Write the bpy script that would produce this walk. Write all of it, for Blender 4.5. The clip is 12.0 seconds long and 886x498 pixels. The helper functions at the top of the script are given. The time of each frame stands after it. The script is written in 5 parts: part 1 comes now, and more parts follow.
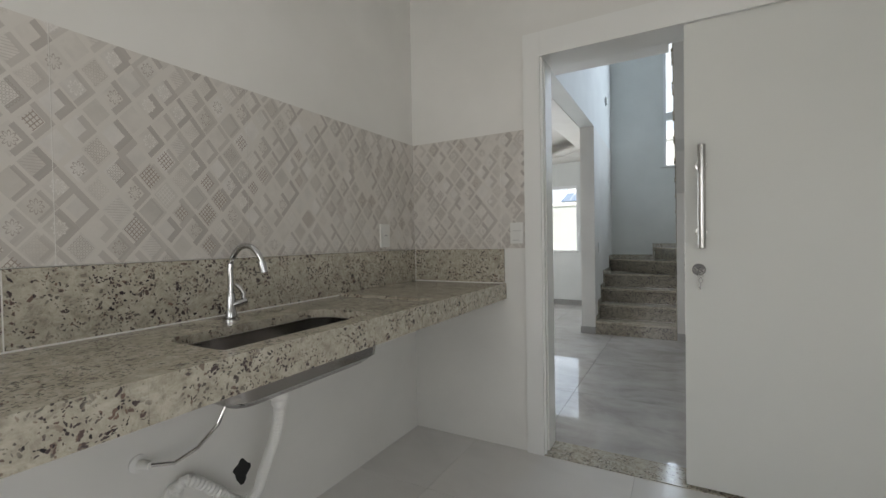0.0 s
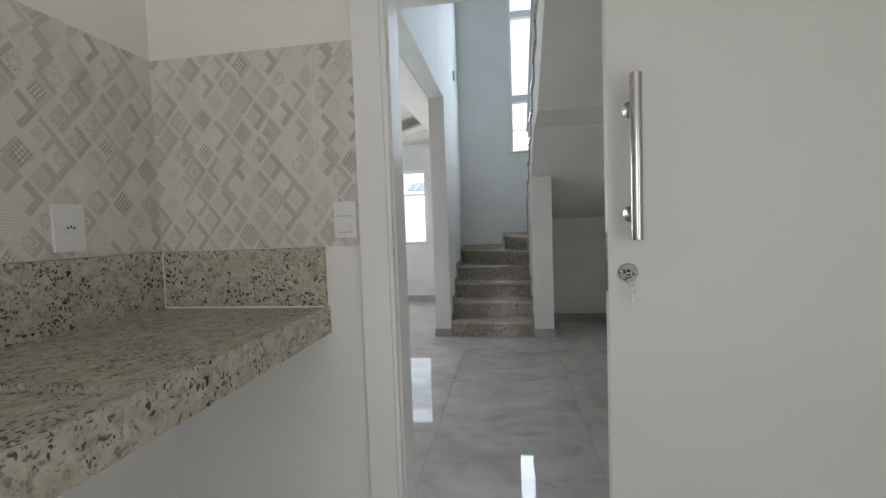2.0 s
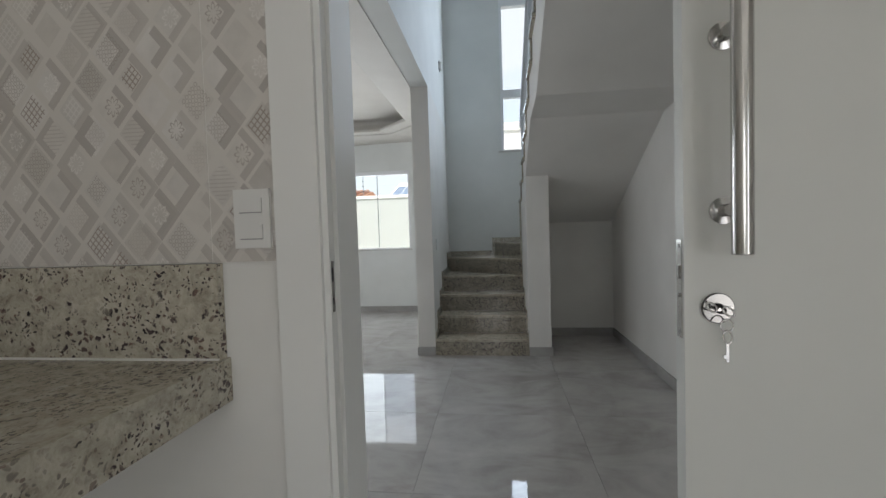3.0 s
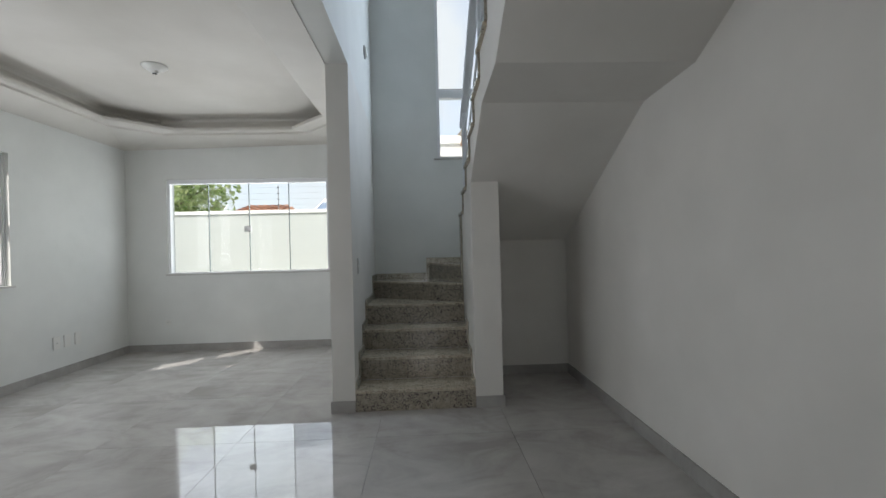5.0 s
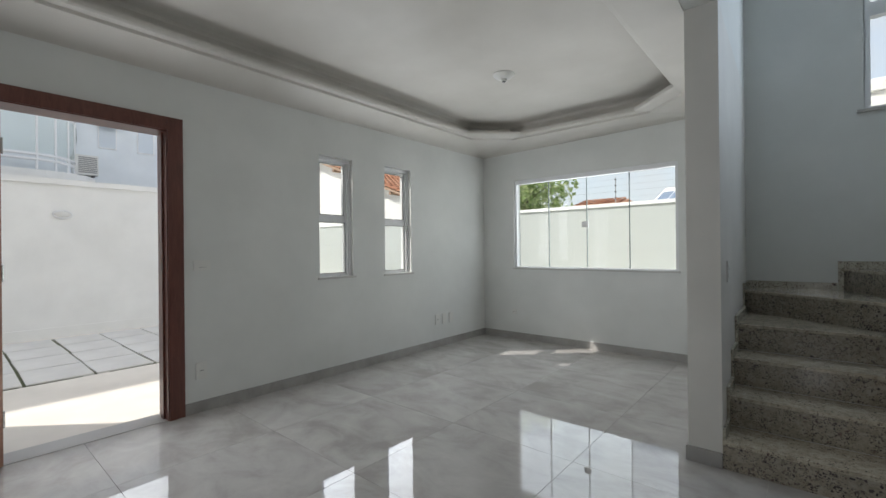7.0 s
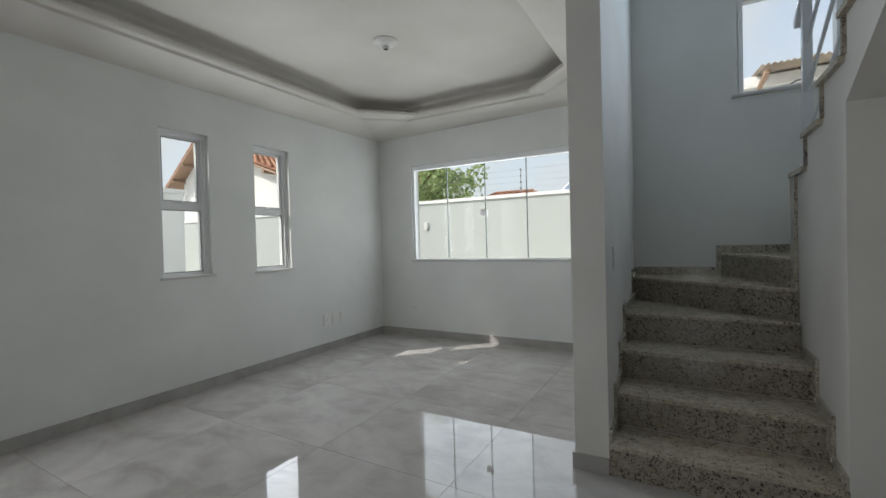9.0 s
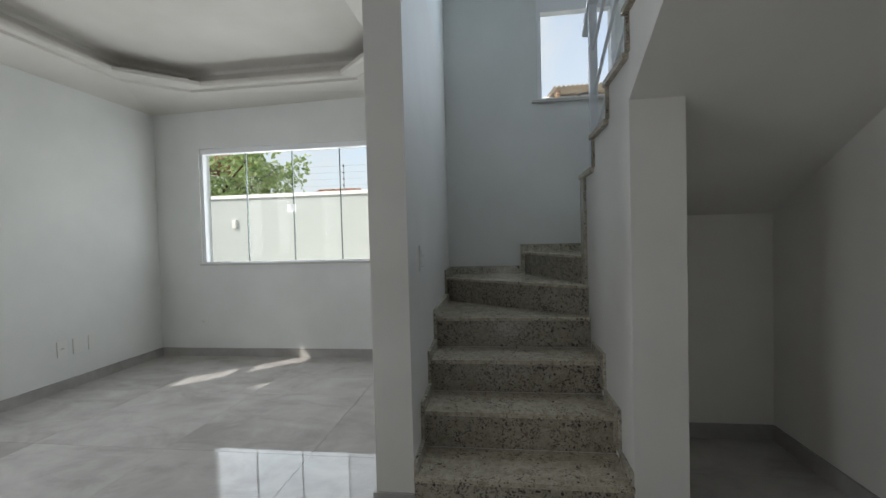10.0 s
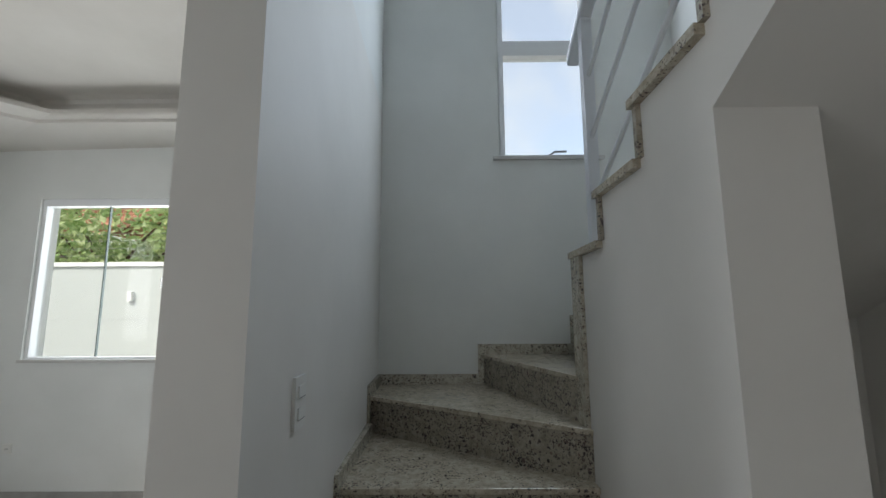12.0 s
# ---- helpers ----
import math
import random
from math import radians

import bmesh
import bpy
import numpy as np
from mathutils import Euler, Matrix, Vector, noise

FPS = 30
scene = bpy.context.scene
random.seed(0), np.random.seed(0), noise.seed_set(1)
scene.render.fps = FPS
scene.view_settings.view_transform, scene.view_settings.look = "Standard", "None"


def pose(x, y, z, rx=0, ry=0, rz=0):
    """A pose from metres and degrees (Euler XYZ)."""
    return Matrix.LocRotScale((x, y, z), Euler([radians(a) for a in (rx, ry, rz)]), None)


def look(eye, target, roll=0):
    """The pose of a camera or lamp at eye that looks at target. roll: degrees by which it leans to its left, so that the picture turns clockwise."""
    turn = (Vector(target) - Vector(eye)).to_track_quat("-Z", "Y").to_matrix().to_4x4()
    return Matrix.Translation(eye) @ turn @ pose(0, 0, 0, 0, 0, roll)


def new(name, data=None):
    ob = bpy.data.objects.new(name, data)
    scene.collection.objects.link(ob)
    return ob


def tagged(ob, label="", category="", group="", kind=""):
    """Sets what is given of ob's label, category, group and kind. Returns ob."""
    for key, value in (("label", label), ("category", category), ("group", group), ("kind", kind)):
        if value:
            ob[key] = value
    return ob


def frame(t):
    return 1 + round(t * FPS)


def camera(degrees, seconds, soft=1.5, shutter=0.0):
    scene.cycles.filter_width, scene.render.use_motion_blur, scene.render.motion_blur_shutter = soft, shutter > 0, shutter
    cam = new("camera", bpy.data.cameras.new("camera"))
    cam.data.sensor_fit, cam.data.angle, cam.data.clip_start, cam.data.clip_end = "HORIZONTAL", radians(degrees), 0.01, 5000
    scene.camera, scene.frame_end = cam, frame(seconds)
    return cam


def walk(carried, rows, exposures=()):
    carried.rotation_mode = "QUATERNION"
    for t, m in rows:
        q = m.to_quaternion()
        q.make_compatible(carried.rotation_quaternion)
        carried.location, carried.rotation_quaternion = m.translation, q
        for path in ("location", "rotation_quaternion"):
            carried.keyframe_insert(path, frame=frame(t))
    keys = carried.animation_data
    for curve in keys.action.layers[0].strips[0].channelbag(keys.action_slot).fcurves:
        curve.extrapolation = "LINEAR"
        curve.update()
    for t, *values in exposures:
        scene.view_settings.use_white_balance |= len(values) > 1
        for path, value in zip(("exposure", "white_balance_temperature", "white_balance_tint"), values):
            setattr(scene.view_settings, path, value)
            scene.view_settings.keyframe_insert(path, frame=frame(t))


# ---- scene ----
cam = camera(92.0, 12.0)
PATH = [
    (0, (1.999, 0.544, 1.138), (1.027, 2.291, 1.099), -1.0),
    (0.5, (1.934, 0.73, 1.126), (1.245, 2.606, 1.056), -1.2),
    (1, (1.81, 0.973, 1.152), (1.401, 2.929, 1.069), -1.1),
    (1.5, (1.756, 1.164, 1.141), (1.424, 3.134, 1.04), -1.4),
    (2, (1.735, 1.467, 1.137), (1.426, 3.44, 1.037), -2.0),
    (2.5, (1.732, 1.685, 1.13), (1.437, 3.661, 1.032), -2.1),
    (3, (1.694, 1.969, 1.135), (1.443, 3.952, 1.057), -1.8),
    (3.5, (1.676, 2.183, 1.147), (1.48, 4.173, 1.12), -1.6),
    (3.7, (1.669, 2.268, 1.145), (1.458, 4.256, 1.105), -1.6),
    (5.3, (1.602, 2.918, 1.118), (1.716, 4.915, 1.129), -1.4),
    (5.5, (1.583, 2.986, 1.113), (1.539, 4.986, 1.126), -1.2),
    (6, (1.513, 3.073, 1.116), (0.975, 5.0, 1.13), -0.7),
    (6.5, (1.478, 3.142, 1.126), (0.521, 4.898, 1.137), -0.6),
    (7, (1.449, 3.192, 1.164), (0.156, 4.717, 1.166), -0.6),
    (7.2, (1.446, 3.212, 1.160), (0.050, 4.645, 1.152), -0.7),
    (8.8, (1.458, 3.625, 1.135), (0.266, 5.230, 1.108), -1.4),
    (9, (1.446, 3.72, 1.134), (0.453, 5.455, 1.098), -1.6),
    (9.5, (1.41, 3.937, 1.138), (0.855, 5.858, 1.091), -1.2),
    (10, (1.475, 4.167, 1.114), (1.21, 6.148, 1.061), -1.5),
    (10.5, (1.5, 4.41, 1.131), (1.363, 6.405, 1.072), -1.4),
    (11, (1.508, 4.628, 1.131), (1.405, 6.625, 1.109), -1.3),
    (11.5, (1.483, 4.883, 1.181), (1.425, 6.878, 1.302), -0.9),
    (12, (1.459, 5.084, 1.231), (1.442, 7.063, 1.519), -0.3),
]
walk(cam, [(t, look(eye, target, roll)) for t, eye, target, roll in PATH], [(0, 1.48, 6400, 11), (1, 1.47, 6350, 11.5), (2, 1.61, 6350, 11.5), (2.5, 1.61, 6350, 11.5), (3, 1.28, 6350, 11.5), (3.5, 1.13, 6300, 12.5), (5.5, 1.16, 6400, 11), (6.5, 1.01, 6400, 10.5), (7.2, 0.94, 6400, 10.5), (9, 0.85, 6400, 10.5), (9.5, 0.91, 6400, 10.5), (10, 1.0, 6400, 10.5), (10.5, 1.21, 6450, 10.5), (11.5, 1.23, 6450, 10.5), (12, 1.15, 6450, 11)])

# ---- light ----
SUN_EL, SUN_AZ = 40.3, 46.0          # degrees; the light travels towards +x +y, az from +y
world = bpy.data.worlds.new("sky")
scene.world = world
world.use_nodes = True
wn = world.node_tree.nodes
sky = wn.new("ShaderNodeTexSky")
sky.sky_type = "NISHITA"
sky.sun_disc = False
sky.sun_elevation = radians(SUN_EL)
sky.sun_rotation = radians(180 + SUN_AZ)
sky.dust_density, sky.air_density, sky.ozone_density = 2.5, 1.0, 1.0
wl = world.node_tree.links
wc, wno, wr, wm = (wn.new(k) for k in ("ShaderNodeTexCoord", "ShaderNodeTexNoise", "ShaderNodeValToRGB", "ShaderNodeMixRGB"))
wno.inputs["Scale"].default_value, wno.inputs["Detail"].default_value = 3.6, 7
wr.color_ramp.elements[0].position, wr.color_ramp.elements[1].position = 0.40, 0.62
wr.color_ramp.elements[0].color, wr.color_ramp.elements[1].color = (0.52, 0.52, 0.52, 1), (1.0, 1.0, 1.0, 1)
wm.inputs[2].default_value = (2.9, 2.95, 3.05, 1)
wl.new(wc.outputs["Generated"], wno.inputs["Vector"]); wl.new(wno.outputs["Fac"], wr.inputs[0])
wl.new(wr.outputs[0], wm.inputs[0]); wl.new(sky.outputs[0], wm.inputs[1]); wl.new(wm.outputs[0], wn["Background"].inputs[0])
wn["Background"].inputs[1].default_value = 0.15

sun = new("sun", bpy.data.lights.new("sun", "SUN"))
sun.data.energy, sun.data.angle, sun.data.color = 2.1, radians(0.6), (1.0, 0.94, 0.86)
ce = math.cos(radians(SUN_EL))
sun_way = Vector((math.sin(radians(SUN_AZ)) * ce, math.cos(radians(SUN_AZ)) * ce, -math.sin(radians(SUN_EL))))
sun.rotation_euler = sun_way.to_track_quat("-Z", "Y").to_euler()


def window_light(name, eye, target, w, h, watts, color=(0.92, 0.962, 1.0)):
    ob = new(name, bpy.data.lights.new(name, "AREA"))
    ob.data.shape, ob.data.size, ob.data.size_y = "RECTANGLE", w, h
    ob.data.energy, ob.data.color = watts, color
    ob.matrix_world = look(eye, target)
    return ob


window_light("sky_light_back_window", (-0.4925, 8.125, 1.463), (-0.4925, 5.0, 1.463), 1.85, 1.055, 8.0)
window_light("sky_light_front_door", (-1.885, 3.8075, 1.16), (0.5, 3.8075, 1.16), 0.78, 1.60, 6.8)
window_light("sky_light_side_window", (-1.920, 5.625, 1.482), (0, 5.625, 1.482), 0.345, 1.09, 3.4)
window_light("sky_light_side_window", (-1.920, 6.425, 1.482), (0, 6.425, 1.482), 0.355, 1.10, 3.4)
window_light("sky_light_stair_window", (2.08, 7.572, 3.355), (2.08, 5.5, 3.355), 0.54, 2.33, 12.0, (0.73, 0.855, 1.0))
# two fill lamps added for the kitchen, no such door or window seen
window_light("fill_light_kitchen_side", (3.98, -0.8, 1.05), (1.0, -0.8, 1.05), 1.45, 2.05, 6.4, (0.99, 0.975, 0.96))
window_light("fill_light_kitchen_back", (1.35, -1.79, 1.55), (1.35, 1.5, 1.55), 1.05, 1.05, 3.8, (0.99, 0.975, 0.96))


# ---- materials ----
def mat(name, color, rough=0.6, metal=0.0, spec=0.5):
    m = bpy.data.materials.new(name)
    m.use_nodes = True
    b = m.node_tree.nodes["Principled BSDF"]
    b.inputs["Base Color"].default_value = (*color, 1)
    b.inputs["Roughness"].default_value = rough
    b.inputs["Metallic"].default_value = metal
    b.inputs["Specular IOR Level"].default_value = spec
    return m


def nodes_of(m):
    t = m.node_tree
    return t, t.nodes, t.nodes["Principled BSDF"]


def node(t, kind, **inputs):
    n = t.nodes.new(kind)
    for k, v in inputs.items():
        n.inputs[k].default_value = v
    return n


def ramp(t, stops, fac):
    n = t.nodes.new("ShaderNodeValToRGB")
    e = n.color_ramp.elements
    while len(e) < len(stops):
        e.new(0.5)
    for el, (p, c) in zip(e, stops):
        el.position, el.color = p, (*c, 1)
    t.links.new(fac, n.inputs[0])
    return n


def add_bump(m, height, strength=0.1, distance=0.002):
    t, ns, b = nodes_of(m)
    n = node(t, "ShaderNodeBump", Strength=strength, Distance=distance)
    t.links.new(height, n.inputs["Height"])
    t.links.new(n.outputs[0], b.inputs["Normal"])


def coords(t):
    return t.nodes.new("ShaderNodeTexCoord").outputs["Object"]


def noise_of(t, vec, scale, detail=4, rough=0.55, dist=0.0):
    n = node(t, "ShaderNodeTexNoise", Scale=scale, Detail=detail, Roughness=rough, Distortion=dist)
    t.links.new(vec, n.inputs["Vector"])
    return n.outputs["Fac"]


def paint(name, color, rough=0.55, vary=0.04, bump=0.08):
    """Rolled wall paint: faint blotches, fine roller grain."""
    m = mat(name, color, rough, 0, 0.35)
    t, ns, b = nodes_of(m)
    c = coords(t)
    lo = tuple(max(0, v - vary) for v in color)
    hi = tuple(min(1, v + vary) for v in color)
    r = ramp(t, [(0.3, lo), (0.7, hi)], noise_of(t, c, 1.7, 5))
    t.links.new(r.outputs[0], b.inputs["Base Color"])
    add_bump(m, noise_of(t, c, 260, 3), bump, 0.001)
    return m


WALL = paint("wall_paint", (0.705, 0.718, 0.698))
HALLW = paint("warm_hall_paint", (0.71, 0.695, 0.66))
CEIL = paint("ceiling_paint", (0.78, 0.775, 0.75))
KWALL = paint("kitchen_paint", (0.74, 0.735, 0.70))
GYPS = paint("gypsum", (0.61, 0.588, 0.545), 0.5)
LACQ = paint("white_lacquer", (0.78, 0.785, 0.76), 0.35, 0.015, 0.03)
LEAFP = paint("white_door_lacquer", (0.69, 0.70, 0.665), 0.4, 0.015, 0.03)
PLASTIC = mat("white_plastic", (0.72, 0.72, 0.69), 0.35)
ALU = mat("white_aluminium", (0.8, 0.81, 0.82), 0.35)
STEEL = mat("steel", (0.56, 0.555, 0.54), 0.16, 1.0)
CHROME = mat("chrome", (0.50, 0.50, 0.50), 0.08, 1.0)
# lock plate's chrome: the dark room it mirrors is put into its colour
CHROME_DARK = mat("darkened_chrome", (0.24, 0.24, 0.235), 0.12, 1.0)
DARK = mat("dark_gap", (0.02, 0.02, 0.02), 0.7)
RAILM = mat("grey_rail_paint", (0.64, 0.665, 0.70), 0.4)


def granite(name, tone=(1.0, 1.0, 1.0), extra=0.0, patch=0.42):
    """Cream granite with brown clouds and dark grains of several sizes; extra: more grains, patch: how far they spread."""
    m = mat(name, (0.6, 0.57, 0.5), 0.14)
    t, ns, b = nodes_of(m)
    c = coords(t)
    shades = [(0.28, (0.26, 0.235, 0.185)), (0.42, (0.43, 0.405, 0.335)), (0.55, (0.54, 0.515, 0.435)), (0.72, (0.65, 0.63, 0.555))]
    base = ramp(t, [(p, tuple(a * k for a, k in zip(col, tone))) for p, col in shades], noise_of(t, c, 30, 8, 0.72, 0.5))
    nz = node(t, "ShaderNodeTexNoise", Scale=34.0, Detail=3.0)
    t.links.new(c, nz.inputs["Vector"])
    w = node(t, "ShaderNodeMixRGB", Fac=0.035)
    t.links.new(c, w.inputs[1]); t.links.new(nz.outputs["Color"], w.inputs[2])
    col = base.outputs[0]
    for scale, share, near, far, where in ((100.0, 0.70, 0.38, 0.52, 7.0), (66.0, 0.88, 0.34, 0.46, 5.0), (170.0, 0.70, 0.40, 0.55, 14.0)):
        v = node(t, "ShaderNodeTexVoronoi", Scale=scale, Randomness=1.0)
        t.links.new(w.outputs[0], v.inputs["Vector"])
        sep = t.nodes.new("ShaderNodeSeparateColor")
        t.links.new(v.outputs["Color"], sep.inputs[0])
        share = share - extra
        pick = ramp(t, [(share, (0, 0, 0)), (share + 0.02, (1, 1, 1))], sep.outputs[0])
        edge = ramp(t, [(near, (1, 1, 1)), (far, (0, 0, 0))], v.outputs["Distance"])
        big = ramp(t, [(patch, (0.15, 0.15, 0.15)), (patch + 0.12, (1, 1, 1))], noise_of(t, c, where, 3))
        m1 = t.nodes.new("ShaderNodeMixRGB"); m1.blend_type = "MULTIPLY"; m1.inputs[0].default_value = 1
        m2 = t.nodes.new("ShaderNodeMixRGB"); m2.blend_type = "MULTIPLY"; m2.inputs[0].default_value = 1
        t.links.new(pick.outputs[0], m1.inputs[1]); t.links.new(edge.outputs[0], m1.inputs[2])
        t.links.new(m1.outputs[0], m2.inputs[1]); t.links.new(big.outputs[0], m2.inputs[2])
        dark = ramp(t, [(0.0, (0.03, 0.026, 0.03)), (0.6, (0.09, 0.07, 0.07)), (1.0, (0.20, 0.14, 0.11))], sep.outputs[1])
        mix = t.nodes.new("ShaderNodeMixRGB")
        t.links.new(m2.outputs[0], mix.inputs[0]); t.links.new(col, mix.inputs[1]); t.links.new(dark.outputs[0], mix.inputs[2])
        col = mix.outputs[0]
    t.links.new(col, b.inputs["Base Color"])
    return m


GRAN = granite("speckled_granite", (0.89, 0.872, 0.845))
# one stone: tread light and riser shade in the tone, grain density varied too
GRAN_T = granite("lit_cream_granite", (0.92, 0.86, 0.80), -0.07, 0.46)
GRAN_R = granite("shaded_grained_granite", (0.65, 0.615, 0.58), 0.07, 0.40)


def porcelain(name, lo, mid, hi, rough):
    """Polished cement-look porcelain tile: soft clouds and long streaks that differ from tile to tile."""
    m = mat(name, mid, rough, 0.0, 0.5)
    t, ns, b = nodes_of(m)
    c = coords(t)
    info = t.nodes.new("ShaderNodeObjectInfo")
    sc = t.nodes.new("ShaderNodeVectorMath"); sc.operation = "SCALE"; sc.inputs["Scale"].default_value = 40
    comb = t.nodes.new("ShaderNodeCombineXYZ")
    for i in range(3):
        t.links.new(info.outputs["Random"], comb.inputs[i])
    t.links.new(comb.outputs[0], sc.inputs[0])
    add = t.nodes.new("ShaderNodeVectorMath"); add.operation = "ADD"
    t.links.new(c, add.inputs[0]); t.links.new(sc.outputs[0], add.inputs[1])
    mp = t.nodes.new("ShaderNodeMapping")
    mp.inputs["Rotation"].default_value = (0, 0, 0.5)
    mp.inputs["Scale"].default_value = (1.0, 1.7, 1.0)
    t.links.new(add.outputs[0], mp.inputs[0])
    cloud = noise_of(t, add.outputs[0], 2.4, 7, 0.6, 0.5)
    streak = noise_of(t, mp.outputs[0], 2.2, 6, 0.62, 1.2)
    mx = t.nodes.new("ShaderNodeMath"); mx.operation = "ADD"
    t.links.new(cloud, mx.inputs[0]); t.links.new(streak, mx.inputs[1])
    hf = t.nodes.new("ShaderNodeMath"); hf.operation = "MULTIPLY"; hf.inputs[1].default_value = 0.5
    t.links.new(mx.outputs[0], hf.inputs[0])
    r = ramp(t, [(0.36, lo), (0.5, mid), (0.66, hi)], hf.outputs[0])
    t.links.new(r.outputs[0], b.inputs["Base Color"])
    add_bump(m, noise_of(t, c, 1.6, 2), 0.035, 0.004)
    return m


TILE = porcelain("grey_porcelain", (0.345, 0.33, 0.312), (0.445, 0.43, 0.412), (0.53, 0.515, 0.495), 0.025)
SKIRT = porcelain("grey_porcelain_skirting", (0.29, 0.28, 0.265), (0.36, 0.35, 0.335), (0.43, 0.42, 0.40), 0.2)
KTILE = porcelain("pale_kitchen_tile", (0.66, 0.65, 0.63), (0.70, 0.69, 0.67), (0.73, 0.72, 0.70), 0.18)
GROUT = mat("grout", (0.46, 0.45, 0.43), 0.8)
CONC = paint("concrete_slab", (0.72, 0.71, 0.68), 0.8, 0.06, 0.3)
YARD = paint("pale_yard_floor", (0.84, 0.79, 0.71), 0.7, 0.05, 0.2)
GRASS = paint("grass_joint", (0.10, 0.11, 0.06), 0.9, 0.03, 0.5)
OUTW = paint("outside_plaster", (0.84, 0.84, 0.82), 0.85, 0.04, 0.5)
GLASS = bpy.data.materials.new("window_glass")
GLASS.use_nodes = True
gt = GLASS.node_tree
gt.nodes.remove(gt.nodes["Principled BSDF"])
gtr, ggl, gmx, glw, gpw, gmu = (gt.nodes.new(k) for k in ("ShaderNodeBsdfTransparent", "ShaderNodeBsdfGlossy", "ShaderNodeMixShader", "ShaderNodeLayerWeight", "ShaderNodeMath", "ShaderNodeMath"))
gtr.inputs[0].default_value = (0.95, 0.97, 0.96, 1)
ggl.inputs["Roughness"].default_value = 0.0
gpw.operation, gmu.operation = "POWER", "MULTIPLY_ADD"
gpw.inputs[1].default_value = 4.0
gmu.inputs[1].default_value, gmu.inputs[2].default_value = 0.45, 0.010
gt.links.new(glw.outputs["Facing"], gpw.inputs[0]); gt.links.new(gpw.outputs[0], gmu.inputs[0]); gt.links.new(gmu.outputs[0], gmx.inputs[0])
gt.links.new(gtr.outputs[0], gmx.inputs[1]); gt.links.new(ggl.outputs[0], gmx.inputs[2])
gt.links.new(gmx.outputs[0], gt.nodes["Material Output"].inputs[0])


GROUT2 = mat("pale_grout", (0.5, 0.49, 0.47), 0.8)
JOINT = mat("white_joint", (0.75, 0.74, 0.70), 0.7)
GREYP = mat("grey_line", (0.3, 0.3, 0.3), 0.5)
STEEL_B = mat("brushed_bowl_steel", (0.34, 0.325, 0.31), 0.14, 1.0)


def patchwork(name, axis):
    """Printed ceramic tile: a patchwork of small lozenges in warm greys, with chevron shades and fine ornaments."""
    m = mat(name, (0.6, 0.58, 0.55), 0.28)
    t, ns, b = nodes_of(m)
    sep = t.nodes.new("ShaderNodeSeparateXYZ")
    t.links.new(coords(t), sep.inputs[0])

    def op(kind, a, b2=None, c=None):
        n = t.nodes.new("ShaderNodeMath")
        n.operation = kind
        for i, v in enumerate((a, b2, c)):
            if v is None:
                continue
            if isinstance(v, (int, float)):
                n.inputs[i].default_value = v
            else:
                t.links.new(v, n.inputs[i])
        return n.outputs[0]

    u = op("DIVIDE", sep.outputs["XYZ".index(axis)], 0.090)
    v = op("DIVIDE", sep.outputs[2], 0.108)
    a, c = op("ADD", u, v), op("SUBTRACT", u, v)
    ia, ic, fa, fc = op("FLOOR", a), op("FLOOR", c), op("FRACT", a), op("FRACT", c)

    def rnd(seed):
        cb = t.nodes.new("ShaderNodeCombineXYZ")
        t.links.new(ia, cb.inputs[0]); t.links.new(ic, cb.inputs[1]); cb.inputs[2].default_value = seed
        w = t.nodes.new("ShaderNodeTexWhiteNoise")
        t.links.new(cb.outputs[0], w.inputs["Vector"])
        return w.outputs["Value"]

    def mix(fac, x, y):
        n = t.nodes.new("ShaderNodeMixRGB")
        for i, val in enumerate((fac, x, y)):
            if isinstance(val, tuple):
                n.inputs[i].default_value = (*val, 1)
            else:
                t.links.new(val, n.inputs[i])
        return n.outputs[0]

    base = ramp(t, [(0.0, (0.64, 0.61, 0.562)), (0.40, (0.588, 0.56, 0.513)), (0.58, (0.62, 0.595, 0.553)), (0.76, (0.675, 0.65, 0.61)), (0.93, (0.54, 0.515, 0.473))], rnd(1.0))
    base.color_ramp.interpolation = "CONSTANT"
    cloud = ramp(t, [(0.35, (0.90, 0.90, 0.90)), (0.65, (1.0, 1.0, 1.0))], noise_of(t, coords(t), 22, 4))
    mul = t.nodes.new("ShaderNodeMixRGB"); mul.blend_type = "MULTIPLY"; mul.inputs[0].default_value = 1
    t.links.new(base.outputs[0], mul.inputs[1]); t.links.new(cloud.outputs[0], mul.inputs[2])
    inset = op("MULTIPLY_ADD", rnd(15.0), 0.10, 0.07)
    far = op("SUBTRACT", 1.0, inset)
    core = op("MULTIPLY", op("MULTIPLY", op("GREATER_THAN", fa, inset), op("LESS_THAN", fa, far)), op("MULTIPLY", op("GREATER_THAN", fc, inset), op("LESS_THAN", fc, far)))
    col = mix(core, (0.625, 0.597, 0.549), mul.outputs[0])
    # chevron: two shaded bands meeting at one corner of most lozenges, pointing either way
    flip = op("GREATER_THAN", rnd(9.0), 0.10)
    ea = op("ABSOLUTE", op("SUBTRACT", fa, flip))
    ec = op("ABSOLUTE", op("SUBTRACT", fc, flip))
    depth = op("MINIMUM", ea, ec)
    wide = op("MULTIPLY_ADD", rnd(11.0), 0.11, 0.17)
    band = op("MULTIPLY", op("LESS_THAN", depth, wide), op("LESS_THAN", op("MAXIMUM", ea, ec), op("MULTIPLY_ADD", rnd(12.0), 0.3, 0.72)))
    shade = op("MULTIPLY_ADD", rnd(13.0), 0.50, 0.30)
    band = op("MULTIPLY", op("MULTIPLY", band, shade), op("GREATER_THAN", rnd(7.0), 0.25))
    col = mix(band, col, (0.375, 0.345, 0.315))
